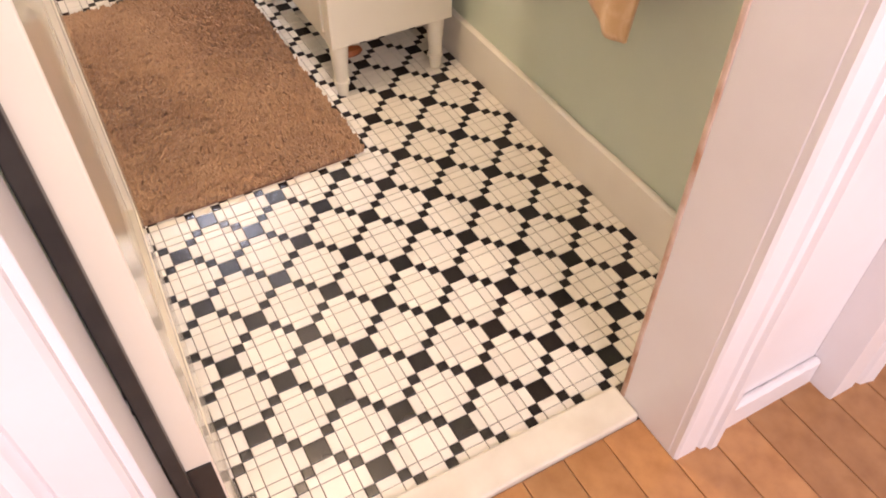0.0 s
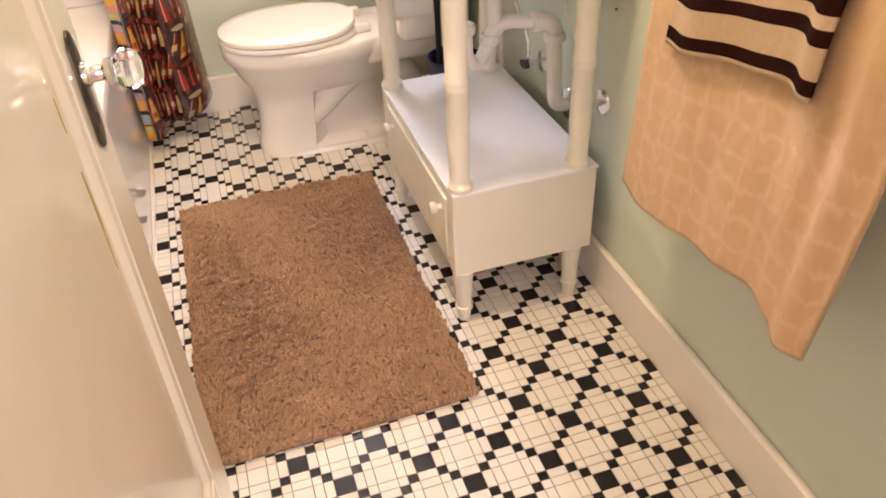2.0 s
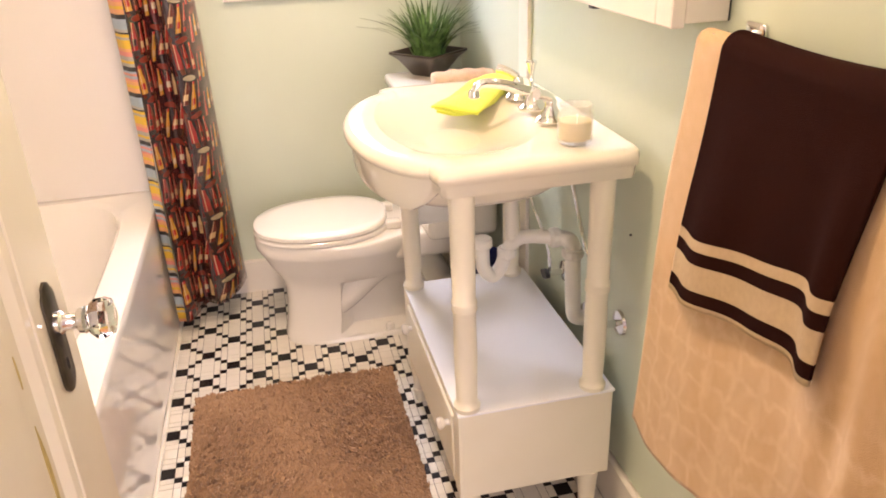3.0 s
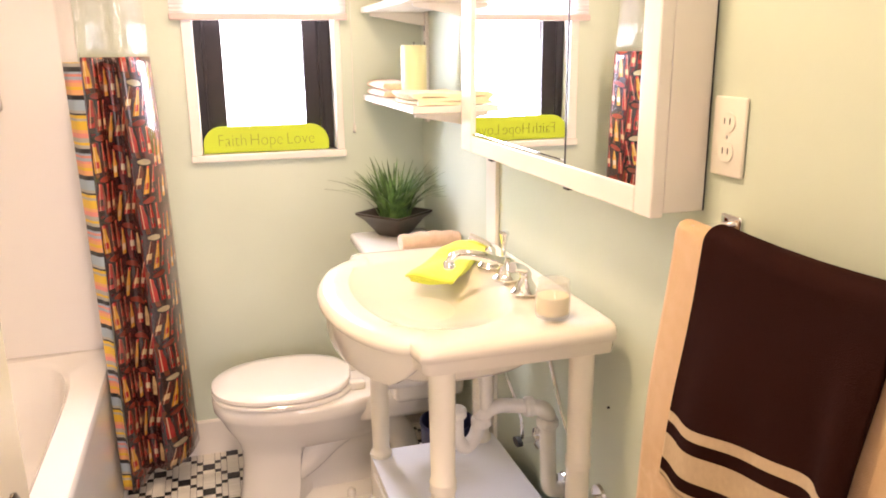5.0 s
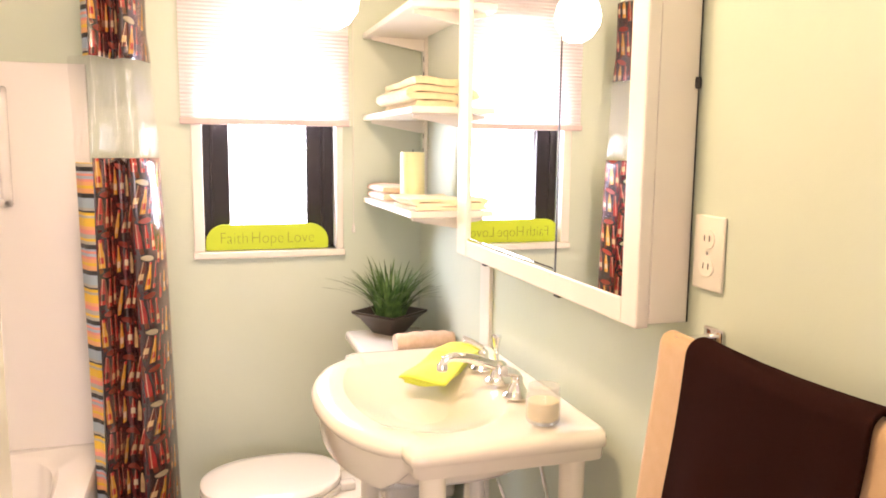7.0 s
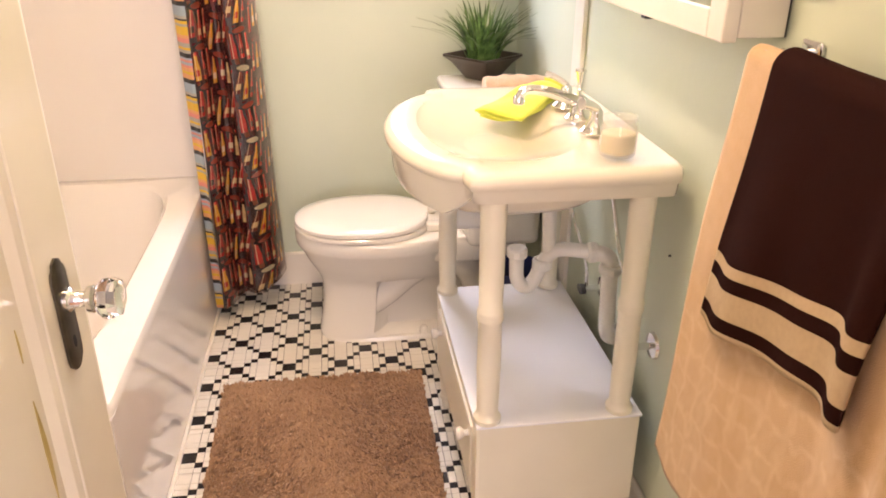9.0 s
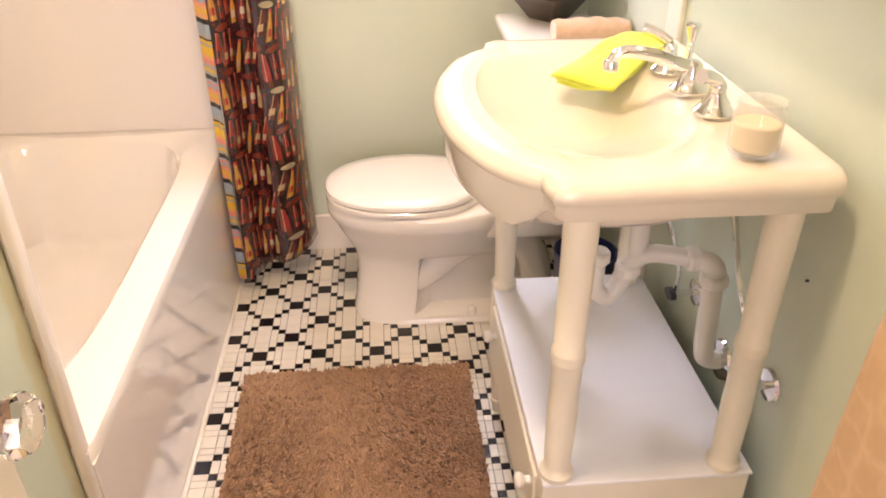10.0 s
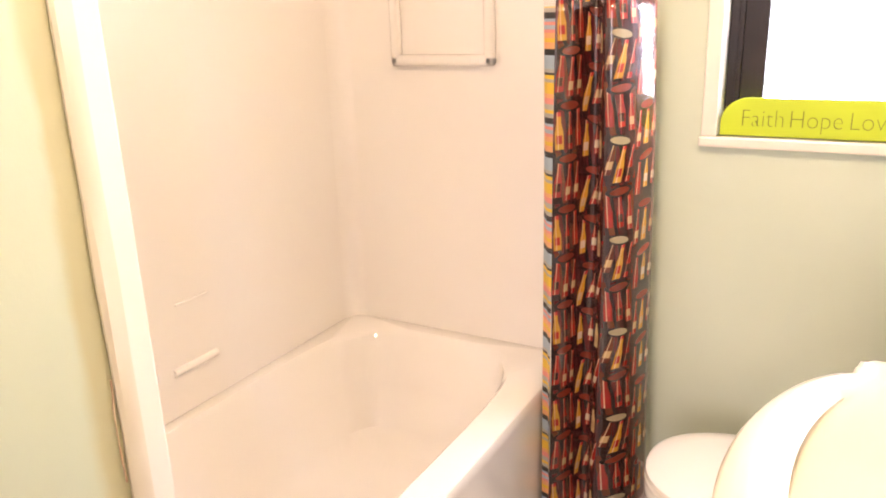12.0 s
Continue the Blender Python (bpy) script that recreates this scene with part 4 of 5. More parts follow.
def sink():
    s = thing("sink", "white porcelain console sink with a bowed front on the washstand", "sink")

    N, CX, CY = 168, -0.25, 0.442

    def loop(inset, bow, z, drop=0.0):
        pts = sink_outline(inset, bow, n=90)
        dense = []
        for (xa, ya, wa), (xb, yb, wb) in zip(pts, pts[1:] + pts[:1]):
            for k in range(12):
                dense.append((xa + (xb - xa) * k / 12, ya + (yb - ya) * k / 12, wa + (wb - wa) * k / 12))
        ang = np.array([math.atan2(y - CY, x - CX) for x, y, w in dense])
        rad = np.array([math.hypot(x - CX, y - CY) for x, y, w in dense])
        order = np.argsort(ang)
        ts = [2 * math.pi * k / N - math.pi for k in range(N)]
        rr = np.interp(ts, ang[order], rad[order], period=2 * math.pi)
        ww = np.interp(ts, ang[order], np.array([w for x, y, w in dense])[order], period=2 * math.pi)
        return [Vector((CX + r * math.cos(t), CY + r * math.sin(t), z - drop * w)) for t, r, w in zip(ts, rr, ww)]

    def well(a, b, z, cx=-0.306):
        ts = [2 * math.pi * k / N - math.pi for k in range(N)]
        return [Vector((cx + a * math.cos(t), CY + b * math.sin(t), z)) for t in ts]

    bm = bmesh.new()
    loops = [loop(0.050, 0.080, 0.848, 0.046), loop(0.020, 0.106, 0.845, 0.046), loop(0.0145, 0.1115, 0.847, 0.045), loop(0.012, 0.114, 0.853, 0.038), loop(0.011, 0.115, 0.866, 0.014), loop(0.010, 0.115, 0.8725), loop(0.003, 0.117, 0.8745), loop(0.0, 0.118, 0.880), loop(0.0, 0.118, 0.889), loop(0.004, 0.115, 0.8975), loop(0.013, 0.108, 0.9025), loop(0.026, 0.098, 0.9035), loop(0.040, 0.088, 0.9020)]
    loops += [well(0.186, 0.258, 0.9000), well(0.176, 0.246, 0.8965), well(0.162, 0.228, 0.8905), well(0.144, 0.203, 0.881), well(0.120, 0.168, 0.870), well(0.090, 0.124, 0.860), well(0.055, 0.074, 0.853), well(0.022, 0.026, 0.851)]
    rings(bm, loops)
    part("basin_top", bm, SINKP, s, smooth=True)
    bm = bmesh.new()
    rings(bm, [oval(-0.300, 0.442, z, a, a2, b, 48, 2.8) for z, a, a2, b in ((0.854, 0.185, 0.215, 0.290), (0.815, 0.180, 0.205, 0.280), (0.800, 0.168, 0.190, 0.262), (0.786, 0.140, 0.150, 0.215), (0.772, 0.095, 0.095, 0.14), (0.766, 0.04, 0.04, 0.05))])
    part("bowl_underside", bm, SINKP, s, smooth=True)


sink()


def faucet():
    f = thing("faucet", "chrome widespread faucet with two lever handles", "faucet")
    Z = 0.9035
    x, yc = -0.120, 0.442
    base = [(0.030, 0.0), (0.031, 0.004), (0.028, 0.008), (0.024, 0.011), (0.021, 0.018), (0.014, 0.028), (0.012, 0.036), (0.013, 0.041), (0.010, 0.048), (0.004, 0.052)]
    part("spout_base", lathe([(0.032, 0.0), (0.033, 0.005), (0.027, 0.009), (0.021, 0.016), (0.018, 0.03), (0.0165, 0.044), (0.009, 0.050)], (x, yc, Z), seg=22), CHROME, f, smooth=True)
    path = smooth_path([(x + 0.006, yc, Z + 0.034), (x - 0.030, yc, Z + 0.046), (x - 0.070, yc, Z + 0.060), (x - 0.104, yc, Z + 0.066), (x - 0.124, yc, Z + 0.063), (x - 0.134, yc, Z + 0.050)], 6)
    n = len(path)
    part("spout", tube(path, [0.0130 - 0.0040 * k / (n - 1) for k in range(n)], 16), CHROME, f, smooth=True)
    part("spout_tip", lathe([(0.0105, -0.010), (0.0125, -0.008), (0.0125, 0.004), (0.0100, 0.008)], (x - 0.1345, yc, Z + 0.046), seg=14), CHROME, f, smooth=True)
    part("lift_rod", tube([(x + 0.012, yc + 0.050, Z + 0.0), (x + 0.012, yc + 0.050, Z + 0.074)], 0.0055, 10), CHROME, f)
    part("lift_knob", lathe([(0.006, 0.0), (0.0075, 0.006), (0.010, 0.018), (0.0125, 0.024), (0.011, 0.028), (0.004, 0.029)], (x + 0.012, yc + 0.050, Z + 0.068), seg=12), CHROME, f, smooth=True)
    for dy in (-0.105, 0.105):
        y = yc + dy
        part("handle_base", lathe(base, (x, y, Z), seg=20), CHROME, f, smooth=True)
        s = 1 if dy > 0 else -1
        lev = smooth_path([(x, y, Z + 0.048), (x - 0.012, y + s * 0.012, Z + 0.056), (x - 0.030, y + s * 0.024, Z + 0.064), (x - 0.042, y + s * 0.030, Z + 0.067)], 4)
        m = len(lev)
        part("lever", tube(lev, [0.0085 + 0.003 * k / (m - 1) for k in range(m)], 10), CHROME, f, smooth=True)


faucet()


def drain_pipe():
    p = thing("drain_trap", "white plastic drain trap and pipes under the sink", "pipe")
    y = 0.420
    u = smooth_path([(-0.250, y - 0.01, 0.622), (-0.250, y - 0.01, 0.575), (-0.246, y - 0.01, 0.545), (-0.226, y - 0.006, 0.524), (-0.204, y, 0.540), (-0.190, y, 0.575), (-0.172, y - 0.004, 0.604), (-0.145, y - 0.010, 0.615), (-0.10, y - 0.024, 0.614), (-0.072, y - 0.034, 0.612)], 5)
    part("trap_bend", tube(u, 0.0165, 14), PVC, p, smooth=True)
    part("tailpiece", tube([(-0.180, y, 0.775), (-0.178, y, 0.69), (-0.174, y, 0.606)], 0.0160, 14), PVC, p, smooth=True)
    for at, ax in (((-0.250, y - 0.01, 0.614), "z"), ((-0.188, y, 0.578), "z"), ((-0.084, y - 0.030, 0.613), "x")):
        part("slip_nut", lathe([(0.020, -0.012), (0.0235, -0.007), (0.0235, 0.007), (0.020, 0.012)], at, ax, 12), PVC, p)
    ye = y - 0.042
    e = smooth_path([(-0.078, y - 0.034, 0.613), (-0.058, ye, 0.610), (-0.044, ye, 0.596), (-0.042, ye, 0.570), (-0.042, ye - 0.008, 0.48), (-0.041, ye - 0.012, 0.432), (-0.034, ye - 0.014, 0.410), (-0.004, ye - 0.014, 0.402)], 5)
    part("waste_arm", tube(e, 0.0185, 14), PVC, p, smooth=True)
    part("slip_nut", lathe([(0.023, -0.011), (0.026, -0.006), (0.026, 0.006), (0.023, 0.011)], (-0.042, ye, 0.574), seg=12), PVC, p)
    part("wall_flange", lathe([(0.042, 0.0), (0.038, -0.006), (0.020, -0.010)], (-0.0005, ye - 0.014, 0.402), "x", 20), CHROME, p, "chrome wall flange", smooth=True)
    part("pop_up_rod", tube([(-0.180, y, 0.700), (-0.14, y + 0.03, 0.702), (-0.100, y + 0.055, 0.704)], 0.003, 8), BLACK, p, "thin dark pop-up rod")
    part("rod_clamp", bbox(-0.106, -0.092, y + 0.045, y + 0.064, 0.696, 0.714, 0.003), BLACK, p)
    for k, (yy, zz) in enumerate(((0.515, 0.455), (0.200, 0.480))):
        vlv = thing("shutoff_valve", "small chrome water shutoff valve on the wall", "valve", "water valves under the sink")
        part("stub", tube([(-0.001, yy, zz), (-0.05, yy, zz)], 0.008, 10), CHROME, vlv, smooth=True)
        part("escutcheon", lathe([(0.030, 0.0), (0.027, -0.006), (0.009, -0.010)], (-0.0005, yy, zz), "x", 18), CHROME, vlv, smooth=True)
        part("handle", rings(bmesh.new(), [[Vector((-0.05 - d, yy + 0.020 * math.cos(a), zz + 0.011 * math.sin(a))) for a in np.linspace(0, 2 * math.pi, 13)[:-1]] for d in (0.0, 0.012)]), BLACK if k == 0 else CHROME, vlv)
        part("supply_hose", tube(smooth_path([(-0.045, yy, zz + 0.008), (-0.052, yy, zz + 0.08), (-0.085, yy + (0.02 if k else 0.03), zz + 0.20), (-0.10, yy + (0.06 if k else 0.04), 0.80)], 5), 0.0045, 8), CHROME, vlv, smooth=True)


drain_pipe()


def candle_jar():
    j = thing("candle_jar", "clear glass jar holding cream candle wax on the sink", "candle")
    at = (-0.130, 0.183, 0.9045)
    outer = [(0.026, 0.0), (0.031, 0.002), (0.0335, 0.008), (0.0335, 0.052), (0.0305, 0.059), (0.0295, 0.064), (0.032, 0.066), (0.032, 0.073)]
    inner = [(0.0295, 0.073), (0.027, 0.064), (0.028, 0.058), (0.031, 0.051), (0.031, 0.010), (0.027, 0.006), (0.004, 0.006)]
    bm = bmesh.new()
    lathe(outer + inner, at, seg=28, bm=bm)
    part("jar", bm, JARGLASS, j, "clear glass jar", smooth=True)
    part("wax", lathe([(0.026, 0.0065), (0.0306, 0.011), (0.0306, 0.042), (0.028, 0.044), (0.003, 0.043)], at, seg=24), WAX, j, "cream wax", smooth=True)


candle_jar()


def lime_cloth():
    c = thing("washcloth", "folded lime green washcloth draped over the sink's deck", "cloth")
    # folded strip from the back of the deck down into the basin
    a, b = Vector((-0.100, 0.728, 0)), Vector((-0.286, 0.492, 0))
    along = (b - a).normalized()
    across = Vector((-along.y, along.x, 0))
    zs = [(0.0, 0.914), (0.12, 0.912), (0.3, 0.916), (0.5, 0.913), (0.7, 0.911), (0.88, 0.909), (1.0, 0.904)]

    def height(t):
        return float(np.interp(t, [p[0] for p in zs], [p[1] for p in zs]))

    for layer in range(3):
        def fn(s, t, layer=layer):
            w = (0.053 if layer else 0.056) * (0.9 + 0.12 * t) - 0.002 * layer
            p = a + (b - a) * (t * (1.0 - 0.02 * layer)) + across * ((s - 0.5) * 2 * w)
            z = height(t) + 0.006 * (2 - layer) - 0.010 + 0.004 * math.sin(s * 5 + t * 7 + layer) - 0.010 * max(0, abs(s - 0.5) - 0.35)
            return (p.x, p.y, z)
        ob = part("fold", sheet(fn, 12, 24), LIMEC, c, smooth=True)
        thicken(ob, 0.0045)


lime_cloth()


# ---- medicine cabinet ----
def cabinet():
    c = thing("mirror_cabinet", "white framed wall cabinet with sliding mirror doors", "cabinet")
    x0, y0, y1, z0, z1 = -0.094, -0.080, 0.828, 1.146, 1.84
    part("side", bbox(x0 + 0.020, -0.004, y0 + 0.002, y0 + 0.017, z0 + 0.006, z1 - 0.004, 0.002), WHITE, c)
    part("side", bbox(x0 + 0.020, -0.004, y1 - 0.017, y1 - 0.002, z0 + 0.006, z1 - 0.004, 0.002), WHITE, c)
    part("bottom", bbox(x0 + 0.020, -0.004, y0 + 0.018, y1 - 0.018, z0 + 0.006, z0 + 0.02, 0.001), WHITE, c)
    part("top", bbox(x0 + 0.020, -0.004, y0 + 0.018, y1 - 0.018, z1 - 0.018, z1 - 0.004, 0.001), WHITE, c)
    # black sheet stands in for the shade in the gap along the wall
    part("back", bbox(-0.0035, -0.001, y0 + 0.004, y1 - 0.002, z0 + 0.006, z1 - 0.004), BLACK, c)
    w, wn, wf = 0.043, 0.048, 0.078
    part("frame_stile", bbox(x0 - 0.004, x0 + 0.019, y0, y0 + wn, z0, z1, 0.003), WHITE, c)
    part("frame_stile", bbox(x0 - 0.004, x0 + 0.019, y1 - wf, y1, z0, z1, 0.003), WHITE, c)
    part("frame_rail", bbox(x0 - 0.004, x0 + 0.019, y0 + wn, y1 - wf, z0, z0 + w, 0.003), WHITE, c)
    part("frame_rail", bbox(x0 - 0.004, x0 + 0.019, y0 + wn, y1 - wf, z1 - w, z1, 0.003), WHITE, c)
    ym = 0.217
    part("mirror_door", bbox(x0 - 0.002, x0 + 0.002, y0 + wn, ym, z0 + w, z1 - w), MIRROR, c, "mirror glass")
    part("mirror_door", bbox(x0 + 0.003, x0 + 0.007, ym - 0.02, y1 - wf, z0 + w, z1 - w), MIRROR, c, "mirror glass")
    part("door_edge", bbox(x0 - 0.003, x0 + 0.0028, ym, ym + 0.004, z0 + w, z1 - w), BLACK, c)
    part("track", bbox(x0 - 0.001, x0 + 0.012, y0 + wn, y1 - wf, z0 + w - 0.001, z0 + w + 0.005), CHROME, c)
    for y in (0.21, 0.62):
        part("catch", bbox(x0 + 0.001, x0 + 0.016, y, y + 0.020, z0 - 0.006, z0 - 0.0005, 0.001), BLACK, c)
    part("hinge", lathe([(0.004, -0.009), (0.005, -0.005), (0.005, 0.005), (0.004, 0.009)], (-0.006, y0 + 0.001, 1.530), seg=10), BLACK, c)


cabinet()


# ---- shelves in the corner above the tank ----
def shelves():
    for yy in (0.93, 1.475):
        st = thing("shelf_standard", "white slotted shelf standard screwed to the wall", "shelf rail", "shelf standards")
        bm = bbox(-0.012, -0.0005, yy - 0.014, yy + 0.014, 1.16, 1.98, 0.001)
        part("rail", bm, WHITE, st)
        for k in range(14):
            part("slot", bbox(-0.0126, -0.0118, yy - 0.003, yy + 0.003, 1.20 + k * 0.052, 1.218 + k * 0.052), DARKHOLE, st)
    for k, z in enumerate((1.254, 1.538, 1.815)):
        s = thing("wall_shelf", "white painted wall shelf on metal brackets", "shelf", "wall shelves over the toilet")
        part("board", bbox(-0.212, -0.014, 0.885, 1.545, z - 0.019, z, 0.003), WHITE, s)
        for yy in (0.93, 1.475):
            prof = [(-0.0125, z - 0.0195), (-0.195, z - 0.0195), (-0.195, z - 0.030), (-0.0125, z - 0.062)]
            part("bracket", rings(bmesh.new(), [[Vector((x, yy + d, zz)) for x, zz in prof] for d in (-0.004, 0.004)]), WHITE, s)


shelves()
structure(part("trim_pipe_cover", bbox(-0.012, -0.0005, 0.80, 0.872, 0.14, 1.98, 0.002), WHITE), "narrow white vertical board on the wall")


def folded_towel(label, x0, x1, y0, y1, z, layers, th, material, seed, roll=True, category="towel"):
    """A stack of rounded folds with a bulging front edge and uneven layers."""
    rnd = random.Random(seed)
    t = thing("folded_towel", label, category)
    for k in range(layers):
        j = [rnd.uniform(-0.008, 0.008) for _ in range(4)]
        za = z + k * th + 0.0006
        zb = za + th * rnd.uniform(0.92, 0.99)

        def fn(s, tt):
            # closed profile in x-z swept along y
            a = 2 * math.pi * s
            cx, cz = (x0 + x1) / 2 + j[0], (za + zb) / 2
            hx, hz = (x1 - x0) / 2 + j[1] * 0.6, (zb - za) / 2
            c, sn = math.cos(a), math.sin(a)
            px = cx + hx * math.copysign(abs(c) ** 0.45, c)
            pz = cz + hz * math.copysign(abs(sn) ** 0.8, sn)
            py = y0 + j[2] + (y1 - y0 + j[3]) * tt
            if sn > 0:
                pz += 0.003 * math.sin(px * 45 + py * 38 + k) * (1 if k == layers - 1 else 0.2)
            return Vector((px, py, max(pz, z + 0.0005)))
        n = 26
        loops = [[fn(i / n, tt) for i in range(n)] for tt in np.linspace(0, 1, 12)]
        mid0 = [p.lerp(sum(loops[0], Vector()) / n, 0.35) + Vector((0, -0.006, 0)) for p in loops[0]]
        mid1 = [p.lerp(sum(loops[-1], Vector()) / n, 0.35) + Vector((0, 0.006, 0)) for p in loops[-1]]
        part("fold", rings(bmesh.new(), [mid0] + loops + [mid1]), material, t, smooth=True)
    return t


def wound_towel(label, x0, x1, y0, y1, z, layers, th, material, seed):
    """A towel laid to and fro: one thick ribbon winding upwards, its folds open towards the room."""
    rnd = random.Random(seed)
    t = thing("folded_towel", label, "towel")
    path = []
    for k in range(layers):
        zc = z + th * (k + 0.5)
        xa, xb = x0 + rnd.uniform(0, 0.02) + th / 2, x1 - rnd.uniform(0, 0.02) - th / 2
        if k % 2:
            xa, xb = xb, xa
        sag = rnd.uniform(-0.12, 0.12) * th
        for i in range(9):
            f = i / 8
            path.append((xa + (xb - xa) * f, 0.0, zc + sag * math.sin(math.pi * f * 2)))
        if k < layers - 1:
            d = math.copysign(th * 0.55, xb - xa)
            path.append((xb + d, 0.0, zc + th * 0.5))
    path = smooth_path(path, 3)
    side = []
    for i, p in enumerate(path):
        q = path[min(i + 1, len(path) - 1)] - path[max(i - 1, 0)]
        n = Vector((-q.z, 0, q.x)).normalized() * th * 0.42
        side.append((p + n, p - n))
    outline = [a for a, b in side] + [b for a, b in reversed(side)]
    loops = []
    for i in range(10):
        f = i / 9
        y = y0 + (y1 - y0) * f
        loops.append([Vector((p.x + 0.006 * math.sin(f * 6 + p.z * 60), y + 0.012 * math.sin(p.z * 90 + seed), max(p.z + 0.10 * th * math.sin(f * 9 + p.x * 30), z + 0.0006))) for p in outline])
    part("cloth", rings(bmesh.new(), loops), material, t, smooth=True)


wound_towel("cream towel folded in a soft winding pile on the shelf", -0.195, -0.03, 0.99, 1.38, 1.5385, 4, 0.0215, CREAMC, 2)
wound_towel("thin cream cloth crumpled in folds on the shelf", -0.215, -0.03, 0.90, 1.14, 1.2545, 3, 0.0105, CREAMC, 5)
folded_towel("peach towel folded on the shelf near the window", -0.205, -0.10, 1.27, 1.52, 1.2545, 2, 0.024, PEACH, 6)


def pillar_candle():
    c = thing("pillar_candle", "pale yellow pillar candle standing on the shelf", "candle")
    at = (-0.118, 1.22, 1.2550)
    part("wax", lathe([(0.036, 0.0), (0.0385, 0.003), (0.0385, 0.153), (0.036, 0.158), (0.026, 0.155), (0.004, 0.152)], at, seg=26), CANDLE, c, smooth=True)
    part("wick", tube([(at[0], at[1], at[2] + 0.152), (at[0] + 0.002, at[1], at[2] + 0.167)], 0.0012, 6), BLACK, c)


pillar_candle()


def rolled_towel():
    t = thing("rolled_towel", "peach hand towel rolled on the toilet tank", "towel")
    bm = bmesh.new()
    loops = []
    for k in range(15):
        s = k / 14
        x = -0.195 + 0.185 * s
        r = 0.029 * (0.9 + 0.1 * math.sin(math.pi * s)) + 0.0012 * math.sin(k * 1.7)
        loops.append([Vector((x, 1.13 + 1.35 * r * math.cos(a), 0.8012 + r * 0.98 + r * math.sin(a) * 0.96)) for a in np.linspace(0, 2 * math.pi, 25)[:-1]])
    part("roll", rings(bm, loops), PEACH, t, smooth=True)
    sp = [(-0.0092, 1.13 + 1.35 * 0.0025 * a * math.cos(a), 0.830 + 0.0025 * a * math.sin(a)) for a in np.linspace(1, 10.5, 50)]
    part("roll_end", tube(sp, 0.0018, 6), BEIGE, t)


rolled_towel()


def plant():
    p = thing("potted_grass", "green artificial grass in a dark flared square pot on the tank", "plant")
    cx, cy, z0 = -0.155, 1.375, 0.8005
    bm = bmesh.new()

    def sq(h, z, r=0.012):
        out = []
        for sx, sy, a0 in ((1, 1, 0), (-1, 1, 90), (-1, -1, 180), (1, -1, 270)):
            for k in range(4):
                a = radians(a0 + 30 * k)
                qx, qy = 0.76 * sx * (h - r) + r * math.cos(a), 0.76 * sy * (h - r) + r * math.sin(a)
                out.append(Vector((cx + qx * 0.79 - qy * 0.61, cy + qx * 0.61 + qy * 0.79, z)))
        return out
    rings(bm, [sq(0.052, z0), sq(0.056, z0 + 0.004), sq(0.094, z0 + 0.050), sq(0.122, z0 + 0.070), sq(0.122, z0 + 0.076), sq(0.112, z0 + 0.076), sq(0.086, z0 + 0.054), sq(0.08, z0 + 0.05)])
    pot = part("pot", bm, POTM, p, "dark glazed square pot", smooth=True)
    part("soil", rings(bmesh.new(), [sq(0.083, z0 + 0.0545), sq(0.083, z0 + 0.056)]), SOIL, p)
    rnd = random.Random(8)
    verts, faces = [], []
    for k in range(125):
        a, rr = rnd.uniform(0, 2 * math.pi), 0.05 * math.sqrt(rnd.random())
        base = Vector((cx + rr * math.cos(a), cy + rr * math.sin(a), z0 + 0.055))
        a2 = a + rnd.uniform(-0.6, 0.6)
        ln = rnd.uniform(0.15, 0.25)
        lean = rnd.uniform(0.22, 0.88) * (0.5 + rr / 0.05 * 0.5)
        d = Vector((math.cos(a2), math.sin(a2), 0))
        side = Vector((-d.y, d.x, 0))
        w = rnd.uniform(0.0055, 0.0100)
        i0 = len(verts)
        for j in range(6):
            t = j / 5
            c = base + d * (ln * lean * (0.35 * t + 0.65 * t * t)) + Vector((0, 0, ln * (t * (1 - 0.25 * lean) - 0.42 * lean * t * t)))
            wt = w * (1 - t) ** 0.7 + 0.0003
            verts += [c - side * wt + Vector((0, 0, 0.0008)), c, c + side * wt + Vector((0, 0, 0.0008))]
            if j:
                b = i0 + 3 * j
                faces += [(b - 3, b - 2, b + 1, b), (b - 2, b - 1, b + 2, b + 1)]
    me = bpy.data.meshes.new("blades")
    me.from_pydata([tuple(v) for v in verts], [], faces)
    me.materials.append(LEAF)
    me.shade_smooth()
    ob = new("blades", me)
    ob.parent = p
    tagged(ob, "narrow green grass blades", kind="stuff")


plant()


# ---- wall things near the door ----
def outlet():
    o = thing("outlet", "white double wall outlet with cover plate", "outlet")
    y0, y1, z0, z1 = -0.162, -0.090, 1.213, 1.328
    plate = part("cover_plate", bbox(-0.0065, -0.0005, y0, y1, z0, z1, 0.003, 3), PLATE, o, smooth=True)
    yc = (y0 + y1) / 2
    for zc in (z0 + 0.036, z1 - 0.036):
        part("socket", rings(bmesh.new(), [[Vector((x, yc + 0.0165 * math.copysign(abs(math.cos(a)) ** 0.8, math.cos(a)), zc + 0.0145 * math.sin(a))) for a in np.linspace(0, 2 * math.pi, 25)[:-1]] for x in (-0.0064, -0.0088)]), PLATE, o)
        for dy in (-0.006, 0.006):
            part("slot", bbox(-0.0092, -0.0087, yc + dy - 0.001, yc + dy + 0.001, zc - 0.003, zc + 0.006), DARKHOLE, o)
    part("screw", lathe([(0.003, 0), (0.003, -0.0012), (0.001, -0.0018)], (-0.0066, yc, (z0 + z1) / 2), "x", 10), CHROME, o)


outlet()
hook = thing("wall_nail", "tiny dark nail in the wall", "nail")
part("nail", lathe([(0.0022, 0.0), (0.0026, -0.003), (0.0012, -0.005)], (-0.0004, 0.179, 0.697), "x", 10), BLACK, hook)

